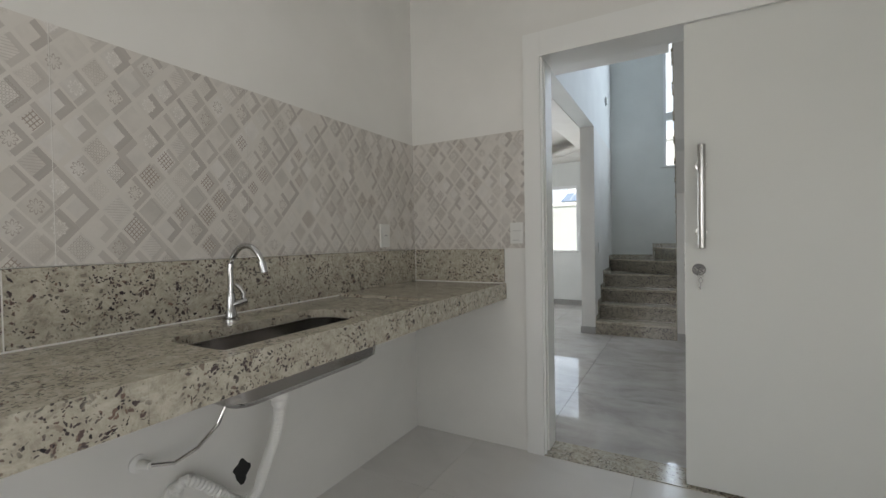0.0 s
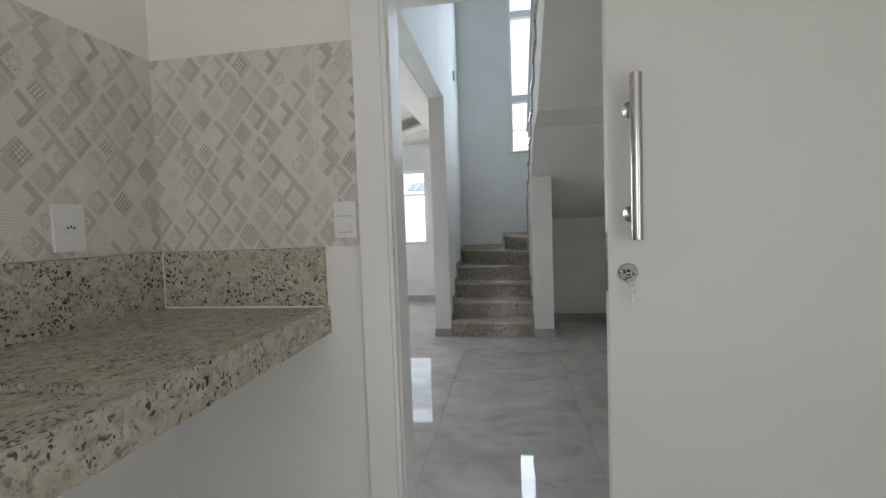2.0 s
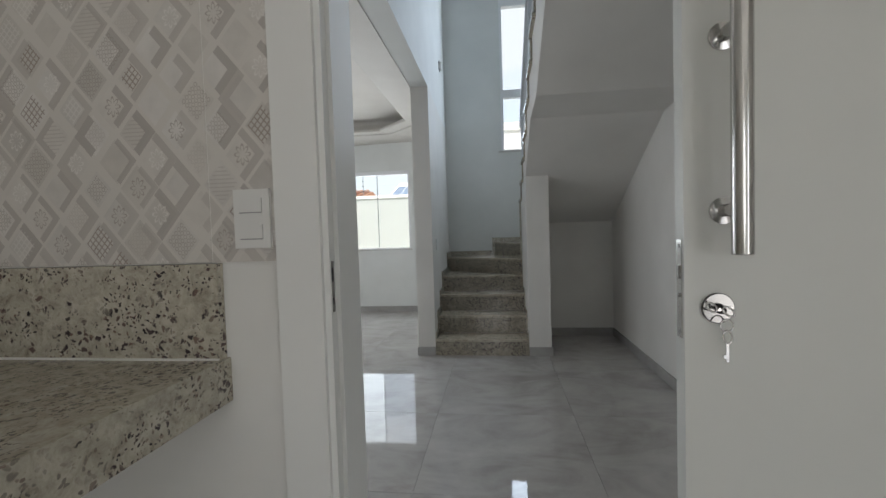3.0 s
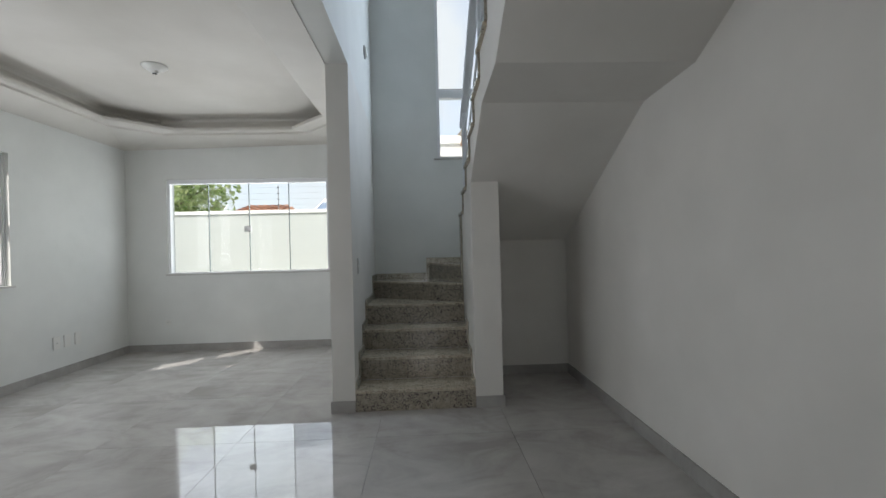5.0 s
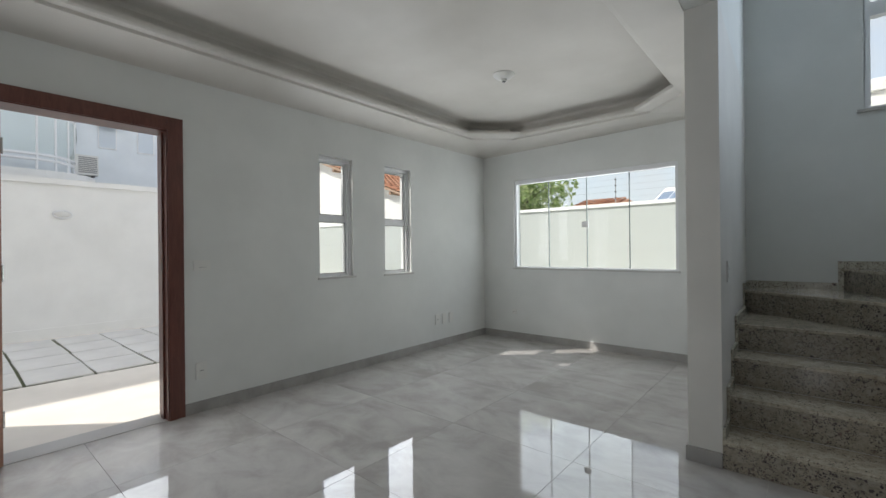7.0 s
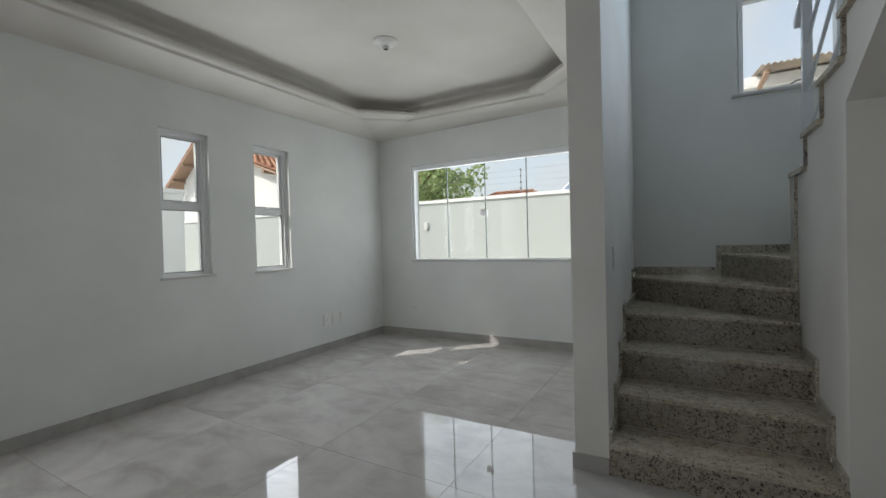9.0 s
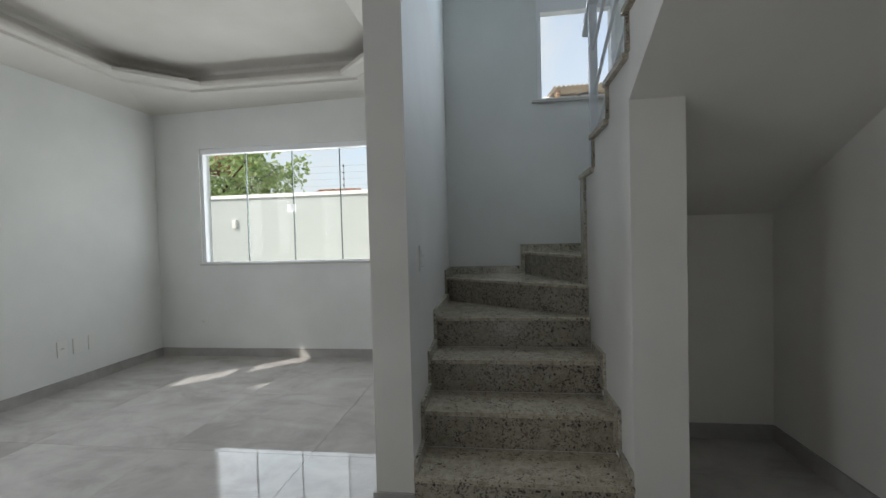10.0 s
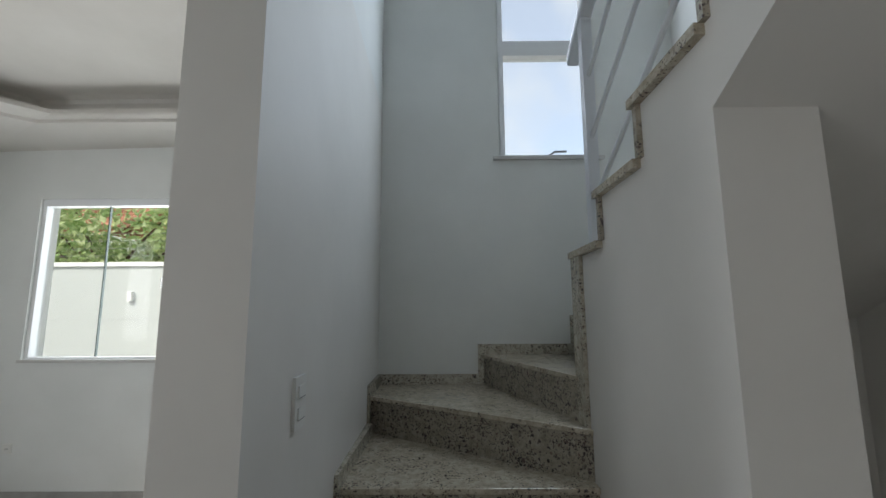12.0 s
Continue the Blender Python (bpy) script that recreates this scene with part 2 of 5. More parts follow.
    # ornaments: net, rings, petals, stripes in a smaller lozenge, each in its own share
    lo_a = op("MULTIPLY_ADD", rnd(15.0), 0.12, 0.12)
    hi_a = op("SUBTRACT", 0.98, lo_a)
    inner = op("MULTIPLY", op("MULTIPLY", op("GREATER_THAN", fa, lo_a), op("LESS_THAN", fa, hi_a)), op("MULTIPLY", op("GREATER_THAN", fc, lo_a), op("LESS_THAN", fc, hi_a)))
    kind = rnd(3.0)
    ga, gc = op("FRACT", op("MULTIPLY", fa, 7.0)), op("FRACT", op("MULTIPLY", fc, 7.0))
    lattice = op("MAXIMUM", op("LESS_THAN", ga, 0.26), op("LESS_THAN", gc, 0.26))
    da, dc = op("SUBTRACT", ga, 0.5), op("SUBTRACT", gc, 0.5)
    rr = op("ADD", op("MULTIPLY", da, da), op("MULTIPLY", dc, dc))
    ringm = op("MULTIPLY", op("LESS_THAN", rr, 0.19), op("GREATER_THAN", rr, 0.07))
    ba, bc = op("SUBTRACT", fa, 0.5), op("SUBTRACT", fc, 0.5)
    ang = op("ARCTAN2", ba, bc)
    rad = op("SQRT", op("ADD", op("MULTIPLY", ba, ba), op("MULTIPLY", bc, bc)))
    petal = op("LESS_THAN", op("ABSOLUTE", op("SUBTRACT", rad, op("MULTIPLY_ADD", op("ABSOLUTE", op("COSINE", op("MULTIPLY", ang, 4.0))), 0.15, 0.10))), 0.028)
    stripe = op("LESS_THAN", op("FRACT", op("MULTIPLY", op("SUBTRACT", fa, fc), 7.0)), 0.3)

    def share(lo, hi, shape, strength):
        pick = op("MULTIPLY", op("GREATER_THAN", kind, lo), op("LESS_THAN", kind, hi))
        return op("MULTIPLY", op("MULTIPLY", op("MULTIPLY", pick, shape), inner), strength)

    col = mix(share(0.0, 0.12, lattice, 0.7), col, (0.24, 0.185, 0.15))
    col = mix(share(0.12, 0.24, ringm, 0.55), col, (0.30, 0.26, 0.22))
    col = mix(share(0.24, 0.38, petal, 0.7), col, (0.34, 0.30, 0.26))
    col = mix(share(0.38, 0.47, lattice, 0.4), col, (0.76, 0.74, 0.70))
    col = mix(share(0.47, 0.54, stripe, 0.45), col, (0.40, 0.36, 0.33))
    col = mix(share(0.54, 0.64, petal, 0.6), col, (0.76, 0.74, 0.70))
    col = mix(share(0.64, 0.74, ringm, 0.4), col, (0.42, 0.38, 0.34))
    t.links.new(col, b.inputs["Base Color"])
    return m


PATCH_Y = patchwork("patchwork_tile", "Y")
PATCH_X = patchwork("patchwork_tile_turned", "X")




def leafy(name, lo, hi):
    m = mat(name, lo, 0.5)
    t, ns, b = nodes_of(m)
    g = t.nodes.new("ShaderNodeNewGeometry")
    r = ramp(t, [(0.0, lo), (1.0, hi)], g.outputs["Random Per Island"])
    t.links.new(r.outputs[0], b.inputs["Base Color"])
    tr = t.nodes.new("ShaderNodeBsdfTranslucent")
    t.links.new(r.outputs[0], tr.inputs[0])
    mx = t.nodes.new("ShaderNodeMixShader")
    mx.inputs[0].default_value = 0.45
    t.links.new(b.outputs[0], mx.inputs[1]); t.links.new(tr.outputs[0], mx.inputs[2])
    t.links.new(mx.outputs[0], t.nodes["Material Output"].inputs[0])
    return m


def timber(name, lo, hi, rough, axis=(1, 1, 0.12)):
    m = mat(name, lo, rough)
    t, ns, b = nodes_of(m)
    mp = t.nodes.new("ShaderNodeMapping")
    mp.inputs["Scale"].default_value = axis
    t.links.new(coords(t), mp.inputs[0])
    n = noise_of(t, mp.outputs[0], 30, 6, 0.65, 1.5)
    r = ramp(t, [(0.3, lo), (0.7, hi)], n)
    t.links.new(r.outputs[0], b.inputs["Base Color"])
    add_bump(m, n, 0.15, 0.001)
    return m


LEAF_M = leafy("leaves", (0.23, 0.35, 0.11), (0.55, 0.61, 0.32))
BARK = paint("bark", (0.14, 0.10, 0.07), 0.9, 0.05, 0.6)
WOOD = timber("dark_red_wood", (0.10, 0.038, 0.030), (0.17, 0.065, 0.048), 0.35)
EAVES = timber("brown_eaves_boards", (0.30, 0.19, 0.13), (0.42, 0.28, 0.19), 0.7)
WOOD_L = timber("light_red_wood", (0.30, 0.14, 0.09), (0.42, 0.21, 0.13), 0.4, (0.12, 1, 1))
SILL = paint("pale_stone", (0.55, 0.54, 0.52), 0.35, 0.05, 0.1)
GREEN_EDGE = mat("glass_edge", (0.10, 0.13, 0.125), 0.2)
OUTR = mat("rough_render", (0.5, 0.52, 0.47), 0.95)
ot, ons, ob_ = nodes_of(OUTR)
omp = ot.nodes.new("ShaderNodeMapping")
omp.inputs["Scale"].default_value = (1, 1, 0.32)
ot.links.new(coords(ot), omp.inputs[0])
scr = noise_of(ot, omp.outputs[0], 60, 6, 0.75)
ot.links.new(ramp(ot, [(0.36, (0.385, 0.405, 0.385)), (0.5, (0.50, 0.525, 0.51)), (0.64, (0.565, 0.59, 0.575))], scr).outputs[0], ob_.inputs["Base Color"])
add_bump(OUTR, scr, 0.6, 0.006)
WHITE = paint("white_house_paint", (0.82, 0.81, 0.79), 0.85, 0.03, 0.3)
NBW = paint("blue_white_render", (0.77, 0.81, 0.84), 0.85, 0.04, 0.3)
SKYGLASS = mat("far_window_glass", (0.62, 0.68, 0.74), 0.06)
SOLAR = mat("solar_cell", (0.20, 0.26, 0.36), 0.12)
CORR = paint("brown_fibre_cement", (0.42, 0.355, 0.29), 0.9, 0.06, 0.5)


def clay(name):
    m = mat(name, (0.42, 0.18, 0.10), 0.85)
    t, ns, b = nodes_of(m)
    g = t.nodes.new("ShaderNodeNewGeometry")
    r = ramp(t, [(0.0, (0.28, 0.12, 0.07)), (0.5, (0.45, 0.20, 0.11)), (1.0, (0.55, 0.30, 0.19))], g.outputs["Random Per Island"])
    t.links.new(r.outputs[0], b.inputs["Base Color"])
    return m


CLAY = clay("clay_tile")


# ---- mesh helpers ----
def box(bm, x0, x1, y0, y1, z0, z1):
    vs = [bm.verts.new((x, y, z)) for z in (z0, z1) for y in (y0, y1) for x in (x0, x1)]
    for f in ((0, 2, 3, 1), (4, 5, 7, 6), (0, 1, 5, 4), (2, 6, 7, 3), (0, 4, 6, 2), (1, 3, 7, 5)):
        bm.faces.new([vs[i] for i in f])
    return vs


def boxes(*dims):
    bm = bmesh.new()
    for d in dims:
        box(bm, *d)
    return bm


def prism(points, axis, a, b):
    """A polygon in the plane across axis, drawn out from a to b. x: (y, z); y: (x, z); z: (x, y)."""
    bm = bmesh.new()
    put = {"x": lambda p, w: (w, p[0], p[1]), "y": lambda p, w: (p[0], w, p[1]), "z": lambda p, w: (p[0], p[1], w)}[axis]
    v0 = [bm.verts.new(put(p, a)) for p in points]
    v1 = [bm.verts.new(put(p, b)) for p in points]
    n = len(points)
    bm.faces.new(v0[::-1]); bm.faces.new(v1)
    for i in range(n):
        bm.faces.new((v0[i], v0[(i + 1) % n], v1[(i + 1) % n], v1[i]))
    bmesh.ops.recalc_face_normals(bm, faces=bm.faces)
    return bm


def rod(bm, a, b, r, seg=12, r2=None):
    a, b = Vector(a), Vector(b)
    q = (b - a).to_track_quat("Z", "Y").to_matrix().to_4x4()
    bmesh.ops.create_cone(bm, cap_ends=True, segments=seg, radius1=r, radius2=r if r2 is None else r2, depth=(b - a).length,
                          matrix=Matrix.Translation((a + b) / 2) @ q)
    return bm


def tube(bm, pts, r, seg=12):
    """A round tube along points, closed at both ends. r: one radius, or one for each point."""
    pts = [Vector(p) for p in pts]
    rs = r if isinstance(r, (list, tuple)) else [r] * len(pts)
    rings = []
    up = Vector((0.3, 0.2, 1)).normalized()
    for i, p in enumerate(pts):
        d = (pts[min(i + 1, len(pts) - 1)] - pts[max(i - 1, 0)]).normalized()
        u = d.cross(up)
        if u.length < 1e-3:
            u = d.cross(Vector((1, 0, 0)))
        u.normalize()
        w = d.cross(u)
        rings.append([bm.verts.new(p + rs[i] * (math.cos(k * 2 * math.pi / seg) * u + math.sin(k * 2 * math.pi / seg) * w)) for k in range(seg)])
    for a, b in zip(rings, rings[1:]):
        for k in range(seg):
            bm.faces.new((a[k], a[(k + 1) % seg], b[(k + 1) % seg], b[k]))
    bm.faces.new(rings[0][::-1]); bm.faces.new(rings[-1])
    bmesh.ops.recalc_face_normals(bm, faces=bm.faces)
    return bm


def soften(bm, width, seg=2):
    es = [e for e in bm.edges if len(e.link_faces) == 2 and e.calc_face_angle(0) > 0.6]
    bmesh.ops.bevel(bm, geom=es, offset=width, segments=seg, affect="EDGES", profile=0.5)
    return bm


def mesh_of(name, bm, material, smooth=False):
    me = bpy.data.meshes.new(name)
    bm.normal_update()
    bm.to_mesh(me)
    bm.free()
    me.materials.append(material)
    if smooth:
        for p in me.polygons:
            p.use_smooth = True
        me.set_sharp_from_angle(angle=radians(35))
    return me


def part(name, bm, material, parent, label="", smooth=False):
    ob = new(name, mesh_of(name, bm, material, smooth))
    ob.parent = parent
    if label:
        tagged(ob, label)
    return ob


def structure(name, bm, material, label, category, smooth=False):
    ob = new(name, mesh_of(name, bm, material, smooth))
    return tagged(ob, label, category, kind="structure")


def thing(name, at, label, category, group="", kind="", turn=0):
    ob = new(name)
    ob.empty_display_size = 0.1
    ob.matrix_basis = pose(*at, 0, 0, turn)
    return tagged(ob, label, category, group, kind)


# ---- plan, in metres ----
KX, KR, KBACK, KTOP = 0.571, 3.9, -1.7, 2.60       # kitchen
YK, YH = 2.75, 2.915                                # wall between kitchen and hall
LX, LY = -1.925, 8.05                              # living room's side and back wall, inside
PX0, PX1, PY = 0.950, 1.09, 5.845                  # pillar and wall beside the stairs
SX = 1.96                                          # face of the stairs' spine wall
SPX = 2.157
RX = 2.888                                         # hall's other wall
SY = 7.58                                          # wall behind the stairs
CB = 6.61                                          # back of the space under the stairs
TOP = 5.3                                          # stairwell's ceiling
DX0, DX1, DTOP = 1.366, 2.806, 2.100                # sliding door's opening
LEAF = 2.015
OUT = 0.16


def wall_x(name, x0, x1, y0, y1, z0, z1, holes, material, label):
    """A wall along y with rectangular holes (y0, y1, z0, z1)."""
    return wall(name, "x", x0, x1, y0, y1, z0, z1, holes, material, label)


def wall_y(name, y0, y1, x0, x1, z0, z1, holes, material, label):
    return wall(name, "y", y0, y1, x0, x1, z0, z1, holes, material, label)


def wall(name, axis, w0, w1, u0, u1, z0, z1, holes, material, label):
    us = sorted({u0, u1, *(h[0] for h in holes), *(h[1] for h in holes)})
    zs = sorted({z0, z1, *(h[2] for h in holes), *(h[3] for h in holes)})
    us = [u for u in us if u0 <= u <= u1]
    bm = bmesh.new()
    solid = lambda i, j: 0 <= i < len(us) - 1 and 0 <= j < len(zs) - 1 and not any(
        h[0] <= us[i] and us[i + 1] <= h[1] and h[2] <= zs[j] and zs[j + 1] <= h[3] for h in holes)
    seen = {}

    def v(w, u, z):
        key = (w, u, z)
        if key not in seen:
            seen[key] = bm.verts.new((w, u, z) if axis == "x" else (u, w, z))
        return seen[key]

    for i in range(len(us) - 1):
        for j in range(len(zs) - 1):
            if not solid(i, j):
                continue
            a, b, c, d = us[i], us[i + 1], zs[j], zs[j + 1]
            for w in (w0, w1):
                bm.faces.new((v(w, a, c), v(w, b, c), v(w, b, d), v(w, a, d)))
            for di, dj, q in ((-1, 0, ((a, c), (a, d))), (1, 0, ((b, c), (b, d))), (0, -1, ((a, c), (b, c))), (0, 1, ((a, d), (b, d)))):
                if not solid(i + di, j + dj):
                    bm.faces.new((v(w0, *q[0]), v(w0, *q[1]), v(w1, *q[1]), v(w1, *q[0])))
    bmesh.ops.recalc_face_normals(bm, faces=bm.faces)
    return structure(name, bm, material, label, "wall")


# ---- structure ----
W1 = (5.435, 5.815, 0.918, 2.045)
W2 = (6.23, 6.62, 0.912, 2.05)
BW = (-1.45, 0.465, 0.918, 2.045)
FD = (3.30, 4.315, 0.0, 2.10)
SW = (1.79, 2.37, 2.155, 4.55)

wall_x("wall_kitchen_side", KX - 0.15, KX, KBACK, YK, 0, KTOP, [], KWALL, "off-white painted kitchen wall with a tiled band")
wall_y("wall_kitchen_door", YK, YH, KX - 0.15, KR + 0.15, 0, 2.95, [(DX0, DX1, 0, DTOP)], KWALL, "off-white painted wall between kitchen and hall")
structure("wall_door_pocket", boxes((LEAF + 0.2, DX1, YK + 0.07, YH, 0, DTOP)), WALL, "plain wall behind the slid-back door leaf", "wall")
# openings in these two walls are added for the kitchen fill lamps
wall_x("wall_kitchen_far", KR, KR + 0.15, KBACK, YK, 0, KTOP, [(-1.55, -0.05, 0.0, 2.1)], KWALL, "plain off-white kitchen wall with a wide unseen opening added for light")
wall_y("wall_kitchen_back", KBACK - 0.15, KBACK, KX - 0.15, KR + 0.15, 0, KTOP, [(0.8, 1.9, 1.0, 2.1)], KWALL, "plain off-white kitchen wall with a small unseen opening added for light")
structure("ceiling_kitchen", boxes((KX - 0.15, KR + 0.15, KBACK - 0.15, YK, KTOP, KTOP + 0.12)), CEIL, "white painted kitchen ceiling", "ceiling")

wall_x("wall_living_side", LX - OUT, LX, YH - 0.13, LY + OUT, 0, TOP, [W1, W2, FD], WALL, "pale grey-green painted living room wall with door and two slim windows")
wall_y("wall_living_back", LY, LY + OUT, LX, PX0, 0, TOP, [BW], WALL, "pale grey-green painted wall with a wide glass window")
wall_y("wall_living_near", YH - 0.13, YH, LX, KX - 0.15, 0, 2.95, [], WALL, "plain pale grey-green wall")
structure("wall_beside_stairs", prism([(PX0, PY), (1.108, PY), (1.066, SY), (1.066, LY), (PX0, LY)], "z", 0, 2.46), HALLW, "pale grey painted wall end beside the stairs", "wall")
structure("wall_over_beam", prism([(PX0, YH), (1.115, YH), (1.108, PY), (1.066, SY), (1.066, LY), (PX0, LY)], "z", 2.46, TOP), WALL, "pale wall and beam above the living room opening", "wall")
wall_y("wall_behind_stairs", SY, SY + OUT, 1.066, RX + 0.15, 0, TOP, [SW], WALL, "pale blue-grey painted stairwell wall with a tall window")
wall_x("wall_hall_side", RX, RX + 0.15, YH, SY, 0, TOP, [], HALLW, "pale warm painted hall wall")
wall_y("wall_under_stairs", CB, CB + 0.1, SX + 0.02, RX, 0, 1.25, [], HALLW, "painted back wall of the space under the stairs")
wall_y("wall_upper_hall", YH - 0.12, YH, PX1, RX, 2.95, TOP, [], WALL, "plain pale upper hall wall")
structure("ceiling_hall", boxes((1.116, SX - 0.03, YH + 0.0, 4.05, 2.46, 2.95)), CEIL, "white painted slab over the hall by the kitchen door", "ceiling")
structure("ceiling_stairwell", boxes((PX0, RX + 0.15, YH, SY + 0.1, TOP, TOP + 0.12)), CEIL, "white painted stairwell ceiling", "ceiling")

# stairwell space under the upper flight, spine wall and flight
RISE = [0.15, 0.32, 0.486, 0.655, 0.825, 0.99, 1.15, 1.31]
RUNS = [5.845, 6.095, 6.345, 6.60]
UP0, UPH, UPR = 1.455, 0.163, 0.302
under = [(6.757, 1.12), (PY, 1.607), (5.19, 1.945), (4.72, 1.965), (3.1, 2.82)]
steps_up = []
for k in range(11):
    y1, y0, z = 6.757 if k == 0 else 6.45 - UPR * (k - 1), 6.45 - UPR * k, UP0 + UPH * k - 0.0245
    steps_up += [(y1, z), (y0, z)]
flight = under + [(3.1, 3.3)] + [p for p in steps_up[::-1] if p[0] > 3.1]
structure("wall_upper_flight", prism(flight, "x", SX, RX), HALLW, "pale painted underside and side of the upper stair flight", "stair flight")
structure("wall_spine", prism([(PY, 0), (6.757, 0), (6.757, 1.1198), (PY, 1.6068)], "x", SX, SPX), HALLW, "pale painted spine wall end of the staircase", "wall")

# ground outside, one sheet
structure("ground", boxes((-400, 400, -400, 400, -0.30, -0.12)), YARD, "pale ground outside the house", "ground")
structure("yard", boxes((-6.8, LX - OUT, -6, 12.4, -0.12, -0.05)), YARD, "pale screeded yard floor outside the front door", "yard")
structure("floor_bed_living", boxes((LX, RX, YH, LY, -0.06, -0.004)), GROUT, "grey grout bed under the polished floor tiles", "floor")
structure("floor_bed_kitchen", boxes((KX, KR, KBACK, YK, -0.06, -0.004)), GROUT2, "pale joint bed under the kitchen tiles", "floor")

# living room's raised ceiling with a stepped gypsum border and cut corners
def ceiling_ring(bm, off, z, cut):
    x0, x1, y0, y1 = LX + off, PX0 - off * 1.2, YH + off, LY - off
    c = max(cut, 0.002)
    p = [(x0, y0 + c), (x0 + c, y0), (x1 - c, y0), (x1, y0 + c), (x1, y1 - c), (x1 - c, y1), (x0 + c, y1), (x0, y1 - c)]
    return [bm.verts.new((a, b, z + (0.055 if off == 0 and i in (2, 3, 4, 5) else 0))) for i, (a, b) in enumerate(p)]


bm = bmesh.new()
prof = [(0, 2.40, 0), (0.255, 2.503, 0.36), (0.258, 2.524, 0.365), (0.292, 2.536, 0.43), (0.30, 2.548, 0.45), (0.30, 2.578, 0.45),
        (0.18, 2.584, 0.36), (0.18, 2.675, 0.36), (0.195, 2.700, 0.37), (0.24, 2.712, 0.40), (0.55, 2.716, 0.56)]
rings = [ceiling_ring(bm, *p) for p in prof]
for a, b in zip(rings, rings[1:]):
    for k in range(8):
        bm.faces.new((a[k], a[(k + 1) % 8], b[(k + 1) % 8], b[k]))
bm.faces.new(rings[-1])
for f in bm.faces:
    f.normal_update()
top = ceiling_ring(bm, 0, 2.90, 0)
for k in range(8):
    bm.faces.new((rings[0][(k + 1) % 8], rings[0][k], top[k], top[(k + 1) % 8]))
bm.faces.new(top[::-1])
bmesh.ops.recalc_face_normals(bm, faces=bm.faces)
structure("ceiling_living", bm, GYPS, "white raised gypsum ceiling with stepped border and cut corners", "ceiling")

# skirting boards
def skirting(name, bm):
    return structure(name, bm, SKIRT, "grey polished porcelain skirting", "skirting")


SKH, SKD = 0.08, 0.012
skirting("baseboard_living_side", boxes((LX, LX + SKD, FD[1] + 0.002, LY, 0, SKH), (LX, LX + SKD, YH, FD[0] - 0.002, 0, SKH)))
skirting("baseboard_living_back", boxes((LX + SKD, PX0, LY - SKD, LY, 0, SKH)))
skirting("baseboard_wall_end", boxes((PX0 - SKD, 1.108, PY - SKD, PY, 0, SKH), (PX0 - SKD, PX0, PY, LY - SKD, 0, SKH)))
skirting("baseboard_spine", boxes((SX, SPX + SKD, PY - SKD, PY, 0, SKH), (SPX, SPX + SKD, PY, CB, 0, SKH)))
skirting("baseboard_hall", boxes((RX - SKD, RX, YH, CB, 0, SKH), (SPX + SKD, RX - SKD, CB - SKD, CB, 0, SKH)))
skirting("baseboard_near", boxes((LX + SKD, 1.277, YH, YH + SKD, 0, SKH)))


# ---- kitchen ----
def rounded_rect(x0, x1, y0, y1, r, seg=6):
    pts = []
    for cx, cy, a in ((x1 - r, y0 + r, -90), (x1 - r, y1 - r, 0), (x0 + r, y1 - r, 90), (x0 + r, y0 + r, 180)):
        for k in range(seg + 1):
            t = radians(a + 90 * k / seg)
            pts.append((cx + r * math.cos(t), cy + r * math.sin(t)))
    return pts


SINK = (0.79, 1.094, 1.165, 1.74)
CT_Z, CF = 0.888, 1.165
counter = thing("kitchen_countertop", (KX, 0, 0), "long speckled beige granite worktop fixed along the kitchen wall", "countertop")
counter.matrix_basis = Matrix()


def slab_with_hole(x0, x1, y0, y1, z0, z1, hole):
    bm = bmesh.new()
    n = len(hole)
    cx, cy = sum(p[0] for p in hole) / n, sum(p[1] for p in hole) / n
    outer = []
    for px, py in hole:
        dx, dy = px - cx, py - cy
        s = min([((x1 if dx > 0 else x0) - cx) / dx if abs(dx) > 1e-6 else 1e9, ((y1 if dy > 0 else y0) - cy) / dy if abs(dy) > 1e-6 else 1e9])
        outer.append((cx + dx * s, cy + dy * s))
    for cnr in ((x0, y0), (x1, y0), (x1, y1), (x0, y1)):
        k = min(range(n), key=lambda i: (outer[i][0] - cnr[0]) ** 2 + (outer[i][1] - cnr[1]) ** 2)
        outer[k] = cnr
    rows = [[bm.verts.new((*p, z)) for p in ring] for ring, z in ((outer, z1), (hole, z1), (hole, z0), (outer, z0))]
    for a, b in zip(rows, rows[1:] + rows[:1]):
        for k in range(n):
            bm.faces.new((a[k], a[(k + 1) % n], b[(k + 1) % n], b[k]))
    bmesh.ops.recalc_face_normals(bm, faces=bm.faces)
    return bm


part("worktop_sink_side", slab_with_hole(KX + 0.001, CF - 0.062, 0.75, 2.05, CT_Z - 0.028, CT_Z, rounded_rect(*SINK, 0.07)), GRAN, counter)
part("worktop_near", boxes((KX + 0.001, CF - 0.062, KBACK + 0.001, 0.748, CT_Z - 0.028, CT_Z)), GRAN, counter)
part("worktop_raised", soften(boxes((KX + 0.001, CF - 0.062, 2.052, YK - 0.001, CT_Z - 0.028, 0.90)), 0.002), GRAN, counter)
part("front_edge_far", soften(boxes((CF - 0.061, CF, 0.9506, YK - 0.001, 0.815, 0.901)), 0.004), GRAN, counter)
part("front_edge_near", soften(boxes((CF - 0.061, CF, KBACK + 0.001, 0.95, 0.815, 0.901)), 0.004), GRAN, counter)
part("upstand_back", soften(boxes((KX + 0.001, KX + 0.021, 0.92, YK - 0.022, CT_Z, 1.088)), 0.002), GRAN, counter)
part("upstand_back", soften(boxes((KX + 0.001, KX + 0.021, KBACK + 0.001, 0.917, CT_Z, 1.088)), 0.002), GRAN, counter)
